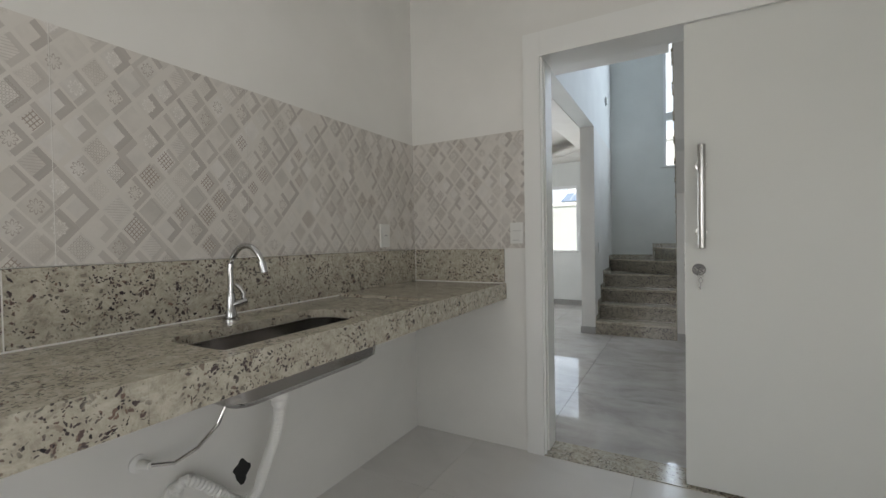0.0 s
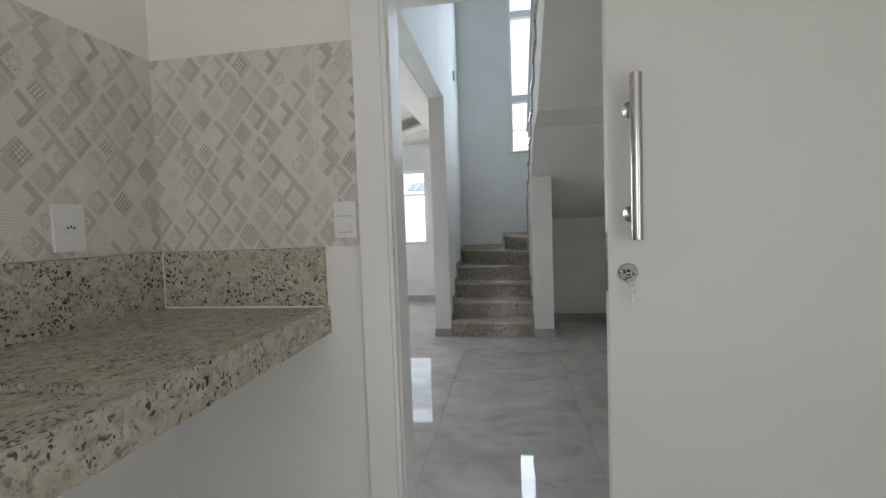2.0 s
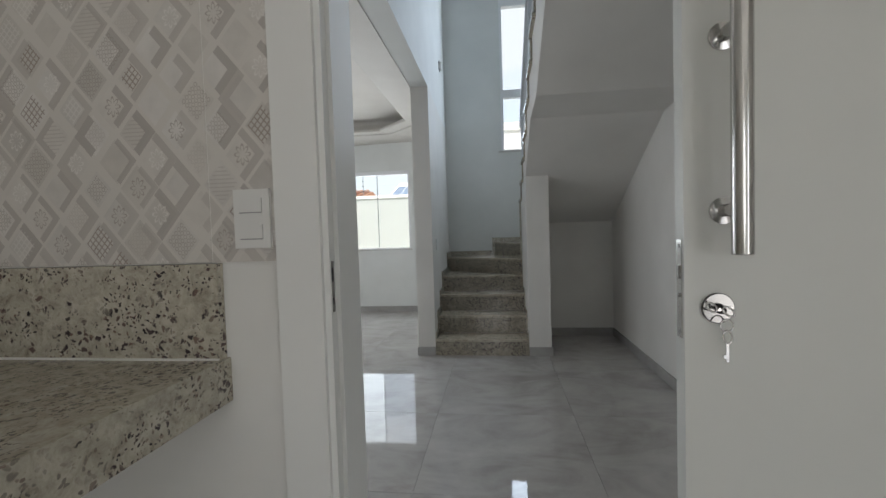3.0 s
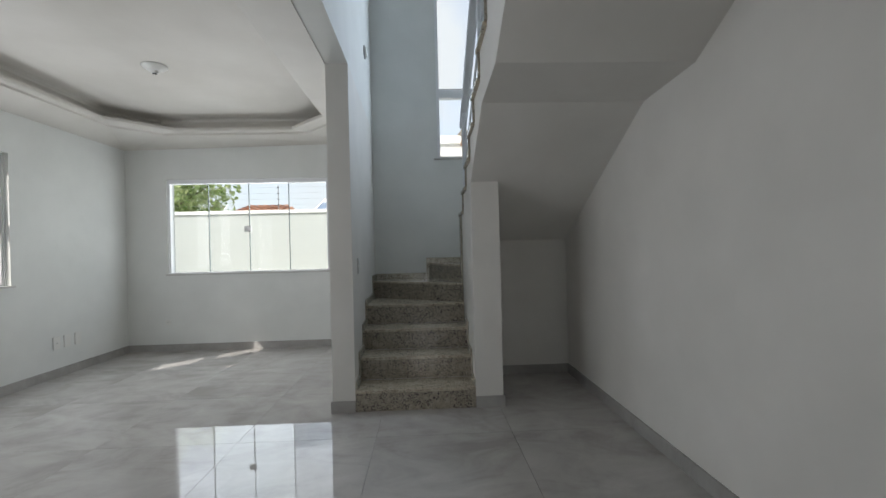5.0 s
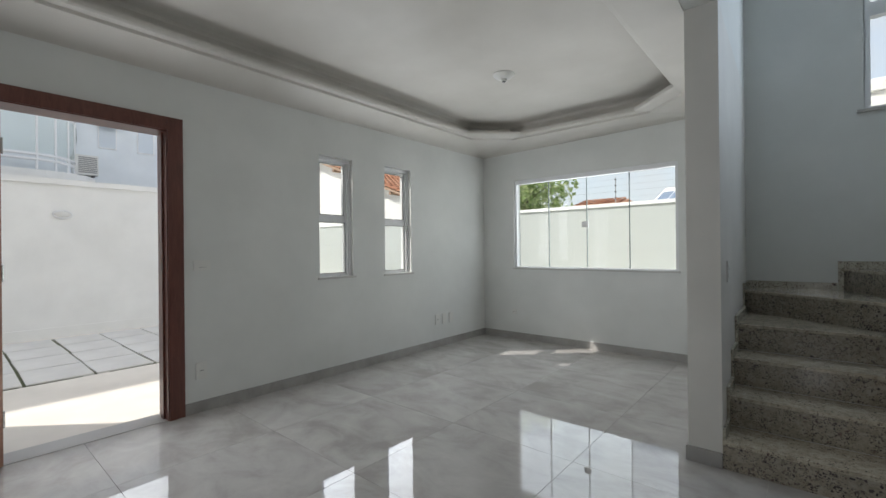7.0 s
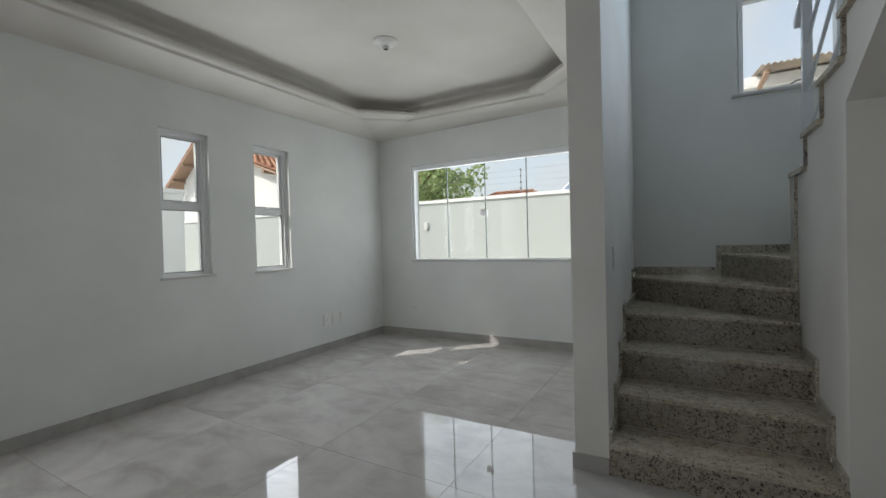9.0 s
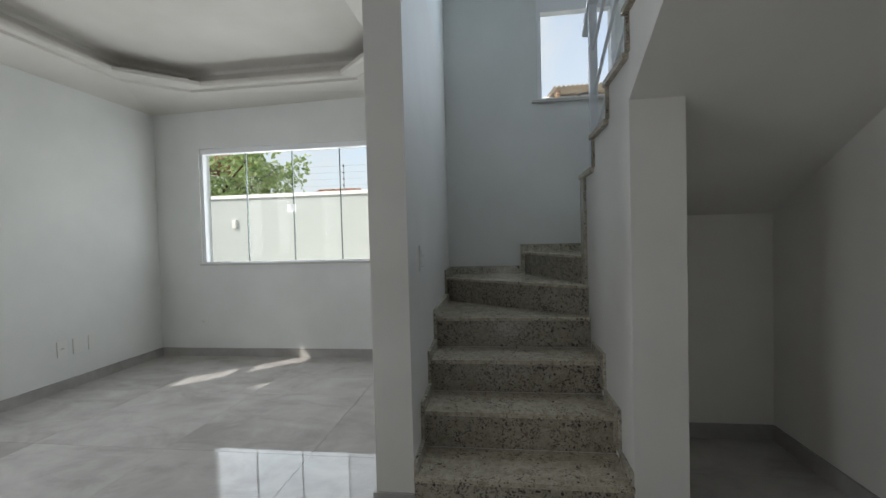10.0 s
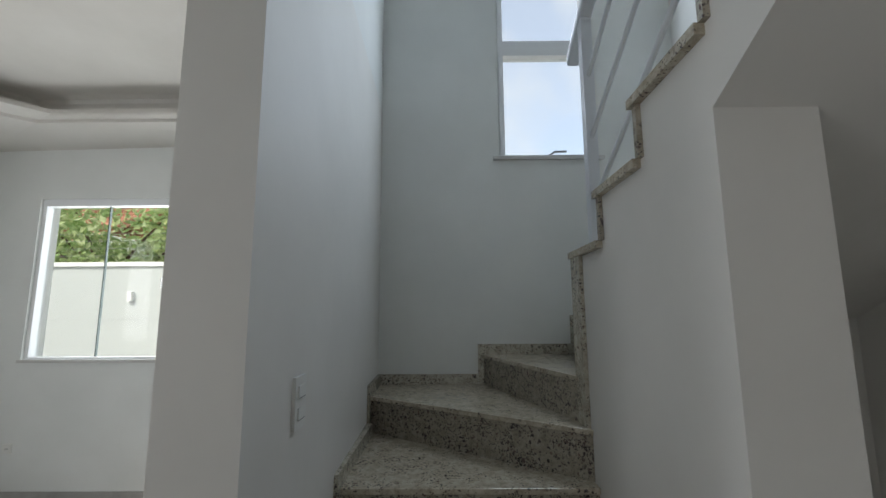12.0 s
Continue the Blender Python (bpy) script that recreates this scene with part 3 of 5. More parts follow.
part("upstand_side", soften(boxes((KX + 0.001, 1.157, YK - 0.021, YK - 0.001, 0.901, 1.088)), 0.002), GRAN, counter)
part("joint", boxes((KX + 0.0215, KX + 0.026, KBACK + 0.001, YK - 0.022, CT_Z, CT_Z + 0.004), (KX + 0.022, 1.155, YK - 0.026, YK - 0.0215, 0.90, 0.904),
                    (KX + 0.012, KX + 0.0225, 0.9172, 0.9198, CT_Z, 1.086), (KX + 0.021, KX + 0.0235, YK - 0.0235, YK - 0.021, 0.901, 1.086)), JOINT, counter, "white sealant joint")

sink = thing("kitchen_sink", (0.94, 1.435, 0.72), "stainless steel sink bowl let into the granite worktop", "sink")
sink.matrix_basis = Matrix()
bm = bmesh.new()
prof = [(0.012, CT_Z - 0.03), (0.0, CT_Z - 0.03), (0.0, CT_Z - 0.06), (0.012, 0.755), (0.05, 0.728), (0.13, 0.722)]
rings = []
for inset, z in prof:
    ring = rounded_rect(SINK[0] - 0.006 + inset, SINK[1] + 0.006 - inset, SINK[2] - 0.006 + inset, SINK[3] + 0.006 - inset, 0.075 - min(inset, 0.03))
    rings.append([bm.verts.new((*p, z)) for p in ring])
for a, b in zip(rings, rings[1:]):
    for k in range(len(a)):
        bm.faces.new((a[k], a[(k + 1) % len(a)], b[(k + 1) % len(a)], b[k]))
bm.faces.new(rings[-1])
bmesh.ops.recalc_face_normals(bm, faces=bm.faces)
bmesh.ops.solidify(bm, geom=bm.faces[:], thickness=0.004)
part("bowl", bm, STEEL_B, sink, smooth=True)
part("drain", rod(bmesh.new(), (0.94, 1.42, 0.70), (0.94, 1.42, 0.727), 0.04, 24), CHROME, sink, "round chrome drain")

tap = thing("kitchen_tap", (0.705, 1.43, CT_Z), "chrome swan-neck tap standing on the granite worktop", "tap")
part("base", tube(bmesh.new(), [(0, 0, 0), (0, 0, 0.006), (0, 0, 0.010), (0, 0, 0.03), (0, 0, 0.035), (0, 0, 0.09)], [0.026, 0.026, 0.018, 0.017, 0.014, 0.013], 20), CHROME, tap, smooth=True)
neck = [(0, 0, 0.085)] + [(0.062 - 0.062 * math.cos(a), 0.01 * a, 0.17 + 0.075 * math.sin(a)) for a in [k * math.pi / 14 for k in range(13)]]
neck += [(0.121, 0.03, 0.185)]
part("spout", tube(bmesh.new(), neck, 0.0092, 16), CHROME, tap, smooth=True)
part("nozzle", tube(bmesh.new(), [(0.119, 0.029, 0.192), (0.125, 0.0305, 0.168), (0.127, 0.031, 0.158)], [0.0135, 0.0135, 0.012], 16), CHROME, tap, "chrome aerator", smooth=True)
lever = part("valve", tube(bmesh.new(), [(0, 0, 0.05), (0.012, 0.022, 0.055), (0.022, 0.042, 0.062)], [0.012, 0.013, 0.011], 14), CHROME, tap, smooth=True)
part("handle", tube(bmesh.new(), [(0.018, 0.034, 0.06), (0.016, 0.036, 0.085), (0.008, 0.028, 0.105), (-0.004, 0.02, 0.118)], [0.007, 0.007, 0.007, 0.006], 10), CHROME, lever, smooth=True)


def corrugated(pts, r, pitch=0.0145):
    """A ribbed drain hose along a smooth line."""
    fine, rad = [], []
    pts = [Vector(p) for p in pts]
    curve = []
    for i in range(len(pts) - 1):
        p0, p1, p2, p3 = pts[max(i - 1, 0)], pts[i], pts[i + 1], pts[min(i + 2, len(pts) - 1)]
        for k in range(12):
            t = k / 12
            curve.append(0.5 * ((2 * p1) + (p2 - p0) * t + (2 * p0 - 5 * p1 + 4 * p2 - p3) * t * t + (3 * p1 - p0 - 3 * p2 + p3) * t ** 3))
    curve.append(pts[-1])
    dist, k = 0.0, 0
    for a, b in zip(curve, curve[1:]):
        seg = (b - a).length
        while k * pitch / 2 <= dist + seg:
            fine.append(a.lerp(b, (k * pitch / 2 - dist) / max(seg, 1e-6)))
            rad.append(r if k % 2 else r * 0.80)
            k += 1
        dist += seg
    return tube(bmesh.new(), fine, rad, 14)


hose = thing("sink_drain_hose", (0.94, 1.42, 0.72), "white corrugated plastic drain hose hanging under the sink", "drain hose")
hose.matrix_basis = Matrix()
part("trap", tube(bmesh.new(), [(0.94, 1.42, 0.70), (0.94, 1.42, 0.675), (0.94, 1.42, 0.67), (0.94, 1.42, 0.655)], [0.03, 0.03, 0.024, 0.024], 18), PLASTIC, hose, smooth=True)
part("ribbed_hose", corrugated([(0.94, 1.42, 0.662), (0.915, 1.435, 0.60), (0.86, 1.46, 0.51), (0.77, 1.49, 0.38), (0.70, 1.51, 0.27), (0.655, 1.47, 0.25), (0.64, 1.40, 0.32), (0.62, 1.33, 0.385), (0.60, 1.30, 0.37), (0.585, 1.30, 0.345)], 0.0195), PLASTIC, hose)
part("wall_ring", tube(bmesh.new(), [(KX, 1.30, 0.345), (KX + 0.010, 1.30, 0.345), (KX + 0.014, 1.30, 0.345)], [0.032, 0.032, 0.024], 18), PLASTIC, hose, smooth=True)
supply = thing("supply_hose", (0.6, 1.2, 0.5), "thin braided supply hose with a white wall flange", "supply hose")
supply.matrix_basis = Matrix()
part("flange", tube(bmesh.new(), [(KX, 1.205, 0.485), (KX + 0.006, 1.205, 0.485), (KX + 0.010, 1.205, 0.485), (KX + 0.05, 1.215, 0.487)], [0.027, 0.027, 0.014, 0.011], 18), PLASTIC, supply, smooth=True)
part("tube", tube(bmesh.new(), [(KX + 0.05, 1.215, 0.487), (0.645, 1.27, 0.475), (0.665, 1.33, 0.50), (0.69, 1.385, 0.56), (0.70, 1.42, 0.65), (0.705, 1.43, 0.80), (0.705, 1.43, 0.86)], 0.006, 10), STEEL, supply, smooth=True)
hole = thing("wall_hole", (KX, 1.546, 0.296), "broken open drain hole in the plaster under the sink", "wall hole")
bm = bmesh.new()
outl = [(0.032 * (1 + 0.25 * math.sin(3 * a) + 0.15 * math.cos(5 * a)) * math.cos(a), 0.042 * (1 + 0.2 * math.cos(4 * a)) * math.sin(a)) for a in [k * 2 * math.pi / 18 for k in range(18)]]
part("opening", prism(outl, "x", -0.02, 0.0025), DARK, hole)

# tile band, one tile high
for k in range(8):
    y1 = YK - 0.009 - 0.572 * k
    y0 = max(y1 - 0.570, KBACK + 0.002)
    ob = part("tile", boxes((KX + 0.0005, KX + 0.009, y0, y1, 1.0905, 1.716)), PATCH_Y, bpy.data.objects["wall_kitchen_side"])
for x0, x1 in ((KX + 0.0095, 1.141), (1.143, 1.277)):
    part("tile", boxes((x0, x1, YK - 0.009, YK - 0.0005, 1.0905, 1.716)), PATCH_X, bpy.data.objects["wall_kitchen_door"])


part("tile_joint", boxes((KX + 0.0004, KX + 0.0078, KBACK + 0.002, YK - 0.0005, 1.089, 1.7155)), JOINT, bpy.data.objects["wall_kitchen_side"], "white tile joint")
part("tile_joint", boxes((KX + 0.009, 1.2765, YK - 0.0078, YK - 0.0004, 1.089, 1.7155)), JOINT, bpy.data.objects["wall_kitchen_door"], "white tile joint")

# sliding door with its lining and architraves
door = structure("door_1", boxes((DX0, LEAF + 0.2, YK + 0.0, YH, DTOP - 0.02, DTOP)), LACQ, "white lacquered sliding door slid half open, key in the lock", "door")
CW = 0.088
for y0, y1 in ((YK - 0.016, YK - 0.0005), (YH + 0.0005, YH + 0.016)):
    xr = DX1 if y0 < YK else LEAF + 0.2
    part("architrave_left", soften(boxes((DX0 - CW, DX0, y0, y1, 0, DTOP - 0.02 + 0.125)), 0.004), LACQ, door)
    part("architrave_right", soften(boxes((xr, xr + 0.085, y0, y1, 0, DTOP - 0.02 + 0.125)), 0.004), LACQ, door)
    part("architrave_top", soften(boxes((DX0 + 0.001, xr - 0.001, y0, y1, DTOP - 0.02, DTOP - 0.02 + 0.125)), 0.004), LACQ, door)
part("jamb", boxes((DX0 - 0.001, DX0 + 0.012, YK - 0.004, YK + 0.003, 0, DTOP - 0.021), (DX0 - 0.001, DX0 + 0.012, YK + 0.046, YH + 0.004, 0, DTOP - 0.021), (DX0 - 0.001, DX0 + 0.003, YK + 0.003, YK + 0.046, 0, DTOP - 0.021)), LACQ, door)
leaf = part("leaf", soften(boxes((LEAF, 2.802, YK + 0.006, YK + 0.042, 0.012, DTOP - 0.006)), 0.002), LEAFP, door)
part("dark_slot", boxes((2.8025, DX1, YK + 0.012, YK + 0.040, 0.0, DTOP - 0.001)), DARK, door, "dark gap where the leaf runs into its housing")
FY = YK + 0.006
for side, fy in ((-1, FY), (1, YK + 0.042)):
    bar = fy + side * 0.060
    hd = part("pull_handle", soften(rod(bmesh.new(), (2.078, bar, 1.085), (2.078, bar, 1.532), 0.0157, 24), 0.0015, 1), STEEL, leaf, "round brushed steel pull bar", smooth=True)
    for z in (1.157, 1.449):
        part("handle_post", tube(bmesh.new(), [(2.078, fy, z), (2.078, fy + side * 0.004, z), (2.078, fy + side * 0.006, z), (2.078, bar - side * 0.008, z)], [0.023, 0.023, 0.011, 0.011], 16), STEEL, leaf, smooth=True)
rose = part("lock_rose", soften(rod(bmesh.new(), (2.068, FY, 0.99), (2.068, FY - 0.006, 0.99), 0.0265, 32), 0.0015, 1), CHROME_DARK, leaf, "round chrome lock plate", smooth=True)
part("keyhole", boxes((2.065, 2.071, FY - 0.012, FY - 0.0062, 0.982, 0.998)), DARK, leaf)
for dx in (-0.019, 0.019):
    part("screw", rod(bmesh.new(), (2.068 + dx, FY - 0.0061, 0.99), (2.068 + dx, FY - 0.0075, 0.99), 0.003, 10), STEEL, leaf)


def loop(cx, cy, cz, rx, rz, tilt, r=0.0013, n=20):
    bm = bmesh.new()
    pts = []
    for k in range(n + 1):
        a = 2 * math.pi * k / n
        x, z = rx * math.cos(a), rz * math.sin(a)
        pts.append((cx + x * math.cos(tilt) - z * math.sin(tilt), cy, cz + x * math.sin(tilt) + z * math.cos(tilt)))
    return tube(bm, pts, r, 8)


keys = thing("door_key", (2.065, FY - 0.02, 0.99), "steel key in the lock, a second key hanging from it", "key")
part("key_bow", loop(-0.014, 0.002, 0.004, 0.010, 0.006, 2.4, 0.0017), STEEL, keys, smooth=True)
part("key_bow", loop(0.012, 0.0, -0.003, 0.011, 0.006, -0.7, 0.0017), STEEL, keys, smooth=True)
part("key_stem", rod(bmesh.new(), (-0.002, 0.014, 0), (-0.002, 0.0, 0), 0.0028, 10), STEEL, keys)
part("key_ring", loop(0.008, -0.002, -0.026, 0.0105, 0.0105, 0), STEEL, keys, smooth=True)
part("hanging_key_bow", loop(0.009, -0.002, -0.046, 0.007, 0.011, 0.1, 0.0017), STEEL, keys, smooth=True)
part("hanging_key_blade", boxes((0.006, 0.0105, -0.0035, -0.0005, -0.088, -0.056), (0.002, 0.006, -0.0035, -0.0005, -0.082, -0.076)), STEEL, keys)
lock = part("lock_plate", boxes((LEAF - 0.0015, LEAF, YK + 0.014, YK + 0.034, 0.935, 1.109)), STEEL, leaf, "steel mortice lock plate on the leaf's edge")
part("latch", boxes((LEAF - 0.004, LEAF - 0.0014, YK + 0.020, YK + 0.028, 1.04, 1.064)), CHROME, lock)
part("bolt", rod(bmesh.new(), (LEAF - 0.004, YK + 0.024, 1.01), (LEAF - 0.0014, YK + 0.024, 1.01), 0.004, 10), CHROME, lock)
for z in (0.945, 1.098):
    part("screw", rod(bmesh.new(), (LEAF - 0.0025, YK + 0.024, z), (LEAF - 0.0014, YK + 0.024, z), 0.0035, 10), CHROME, lock)
strike = part("strike_plate", boxes((DX0 + 0.0032, DX0 + 0.006, YK + 0.008, YK + 0.032, 0.985, 1.085)), STEEL, door, "small steel strike plate in the jamb")
part("strike_hole", boxes((DX0 + 0.0061, DX0 + 0.0068, YK + 0.014, YK + 0.026, 1.045, 1.072), (DX0 + 0.0061, DX0 + 0.0068, YK + 0.014, YK + 0.026, 1.0, 1.012)), DARK, strike)
structure("threshold", soften(boxes((DX0 - 0.001, LEAF + 0.2, YK - 0.012, YH + 0.01, -0.004, 0.004)), 0.0015), GRAN, "speckled granite door threshold", "threshold")


def plate(name, at, turn, label, gangs, socket=False, w=0.075, h=0.12):
    """A white wall plate in the x-z plane facing -y, turned about z."""
    th = thing(name, at, label, "socket" if socket else "switch", turn=turn)
    part("frame", soften(boxes((-w / 2, w / 2, -0.009, 0, -h / 2, h / 2)), 0.003), PLASTIC, th)
    for k in range(gangs):
        if socket:
            part("insert", soften(rod(bmesh.new(), (0, -0.0092, 0), (0, -0.012, 0), 0.017, 6), 0.001, 1), PLASTIC, th)
            for dx, dz in ((-0.008, 0), (0.008, 0), (0, 0.003)):
                part("pin_hole", rod(bmesh.new(), (dx, -0.0121, dz), (dx, -0.0128, dz), 0.003, 10), DARK, th)
        else:
            z = (k - (gangs - 1) / 2) * 0.05
            vs = boxes((-0.022, 0.022, -0.0125, -0.0085, z - 0.014, z + 0.014))
            part("rocker", soften(vs, 0.0015), PLASTIC, th)
            part("rocker_line", boxes((-0.022, 0.022, -0.0131, -0.0126, z - 0.0145, z - 0.0125)), GREYP, th)
    return th


plate("wall_switch", (1.233, YK - 0.009, 1.172), 0, "white double switch plate on the patterned kitchen tiles", 2, False, 0.072, 0.112)
plate("wall_socket", (KX + 0.009, 2.435, 1.17), 90, "white socket plate on the patterned kitchen tiles", 1, True, 0.08, 0.125)


# ---- stairs ----
stairs = thing("staircase", (1.5, 5.85, 0), "speckled granite stair with white joints, turning at the back wall", "staircase")
stairs.matrix_basis = Matrix()
for i, y in enumerate(RUNS):
    z0, z1 = (RISE[i - 1] if i else 0.0), RISE[i]
    xl = 1.108 - (y - PY) * 0.024 + 0.001
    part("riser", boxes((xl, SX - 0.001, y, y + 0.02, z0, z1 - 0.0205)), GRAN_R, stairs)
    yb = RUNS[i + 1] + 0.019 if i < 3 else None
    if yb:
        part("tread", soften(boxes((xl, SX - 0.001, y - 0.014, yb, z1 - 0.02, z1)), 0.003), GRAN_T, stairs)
        part("joint", boxes((xl, SX - 0.001, yb - 0.0215, yb - 0.0192, z1, z1 + 0.002)), GROUT2, stairs, "thin pale joint")
XL = 1.075
W5, W6, W7, W8 = ((XL, 7.26), (SX - 0.001, 6.64)), ((1.66, SY - 0.001), (SX - 0.001, 6.70)), ((2.19, SY - 0.001), (SX + 0.02, 6.757)), ((RX - 0.001, 7.25), (SX + 0.06, 6.757))


def slab(points, z0, z1, bev=0.003):
    return soften(prism(points, "z", z0, z1), bev)


def shifted(a, b, d):
    """A line moved sideways by d, to its right."""
    v = Vector((b[0] - a[0], b[1] - a[1])).normalized()
    n = Vector((v.y, -v.x)) * d
    return (a[0] + n.x, a[1] + n.y), (b[0] + n.x, b[1] + n.y)


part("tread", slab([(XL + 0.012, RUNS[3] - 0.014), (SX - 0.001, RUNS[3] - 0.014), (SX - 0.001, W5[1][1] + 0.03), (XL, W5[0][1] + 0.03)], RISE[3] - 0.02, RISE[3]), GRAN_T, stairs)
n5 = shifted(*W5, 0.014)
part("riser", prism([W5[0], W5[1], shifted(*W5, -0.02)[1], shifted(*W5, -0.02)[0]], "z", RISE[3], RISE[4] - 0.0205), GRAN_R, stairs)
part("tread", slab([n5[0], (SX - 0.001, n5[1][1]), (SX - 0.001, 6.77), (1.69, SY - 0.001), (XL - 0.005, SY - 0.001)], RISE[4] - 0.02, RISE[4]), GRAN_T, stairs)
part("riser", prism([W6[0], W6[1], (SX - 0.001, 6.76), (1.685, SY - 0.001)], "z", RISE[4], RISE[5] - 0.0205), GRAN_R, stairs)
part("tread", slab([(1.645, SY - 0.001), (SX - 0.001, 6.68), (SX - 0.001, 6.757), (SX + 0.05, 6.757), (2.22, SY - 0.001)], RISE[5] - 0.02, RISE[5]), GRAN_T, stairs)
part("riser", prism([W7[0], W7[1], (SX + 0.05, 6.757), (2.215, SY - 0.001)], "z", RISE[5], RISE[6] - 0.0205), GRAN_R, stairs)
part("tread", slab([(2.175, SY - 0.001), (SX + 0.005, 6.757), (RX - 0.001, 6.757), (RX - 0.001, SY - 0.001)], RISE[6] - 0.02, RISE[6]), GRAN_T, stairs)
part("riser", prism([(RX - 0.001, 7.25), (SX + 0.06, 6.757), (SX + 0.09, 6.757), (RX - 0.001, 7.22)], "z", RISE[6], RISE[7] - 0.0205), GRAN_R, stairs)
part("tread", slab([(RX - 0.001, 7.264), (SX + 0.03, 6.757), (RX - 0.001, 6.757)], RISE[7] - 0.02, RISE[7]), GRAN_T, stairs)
# stepped skirting on both sides and along the back wall
SK = 0.055
for i in range(4):
    y0 = RUNS[i] - 0.05
    y1 = (RUNS[i + 1] if i < 3 else 7.25) - 0.052
    z0, z1 = (RISE[i - 1] + SK - 0.01 if i else 0.0), RISE[i] + SK
    if i == 0:
        y0 = PY + 0.001
    xl = 1.108 - (y0 - PY) * 0.024
    part("skirting", soften(boxes((xl - 0.02, xl + 0.014, y0, y1, z0, z1)), 0.002), GRAN, stairs)
    if i < 3:
        part("skirting", soften(boxes((SX - 0.014, SX + 0.001, y0 - (0.035 if i else 0), y1 - 0.035, z0, z1)), 0.002), GRAN, stairs)
part("skirting", boxes((1.05, XL + 0.012, 7.20, SY - 0.001, RISE[3] + SK - 0.01, RISE[4] + SK)), GRAN, stairs)
part("skirting", boxes((XL + 0.012, 1.630, SY - 0.014, SY - 0.0005, RISE[4], RISE[4] + SK)), GRAN, stairs)
part("skirting", boxes((1.632, 2.16, SY - 0.014, SY - 0.0005, RISE[4], RISE[5] + SK)), GRAN, stairs)
part("skirting", boxes((2.162, RX - 0.001, SY - 0.014, SY - 0.0005, RISE[5], RISE[6] + SK)), GRAN, stairs)
part("end_strip", soften(boxes((SX - 0.016, SX - 0.0005, 6.655, 6.757, RISE[3] + 0.01, UP0 - 0.025)), 0.002), GRAN, stairs, "upright granite strip at the spine's end")
# granite pieces on the open stepped side of the upper flight
for k in range(11):
    y1 = 6.757 if k == 0 else 6.45 - UPR * (k - 1)
    y0, z = 6.45 - UPR * k, UP0 + UPH * k
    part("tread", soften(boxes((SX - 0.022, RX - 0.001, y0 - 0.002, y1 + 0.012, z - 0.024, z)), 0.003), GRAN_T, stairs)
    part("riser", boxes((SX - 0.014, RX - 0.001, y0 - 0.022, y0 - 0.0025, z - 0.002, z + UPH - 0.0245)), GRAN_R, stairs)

# railing on the upper flight
rail = thing("stair_railing", (1.99, 6.6, UP0), "pale grey painted metal railing with sloping bars", "railing")
rail.matrix_basis = Matrix()
slope = UPH / UPR
line = lambda y, h: UP0 + slope * (6.60 - y) + h
for y, k in ((6.60, 0), (5.40, 4), (4.19, 8)):
    part("post", soften(boxes((1.975, 2.015, y - 0.02, y + 0.02, UP0 + UPH * k, line(y, 0.90))), 0.003), RAILM, rail)
for h in (0.16, 0.40, 0.64):
    part("bar", rod(bmesh.new(), (1.995, 6.60, line(6.60, h)), (1.995, 3.3, line(3.3, h)), 0.0085, 10), RAILM, rail, smooth=True)
bm = prism([(6.76, line(6.76, 0.875)), (3.3, line(3.3, 0.875)), (3.3, line(3.3, 0.925)), (6.76, line(6.76, 0.925))], "x", 1.968, 2.022)
part("handrail", soften(bm, 0.010, 3), RAILM, rail, smooth=True)


# ---- windows and front door ----
def pane(name, bm, parent):
    ob = part(name, bm, GLASS, parent)
    ob.visible_shadow = False
    return ob


def border(x0, x1, y0, y1, z0, z1, w, h):
    """Four bars round a rectangle in the y-z plane: uprights w wide, rails h high."""
    return boxes((x0, x1, y0, y0 + w, z0, z1), (x0, x1, y1 - w, y1, z0, z1), (x0, x1, y0 + w, y1 - w, z0, z0 + h), (x0, x1, y0 + w, y1 - w, z1 - h, z1))


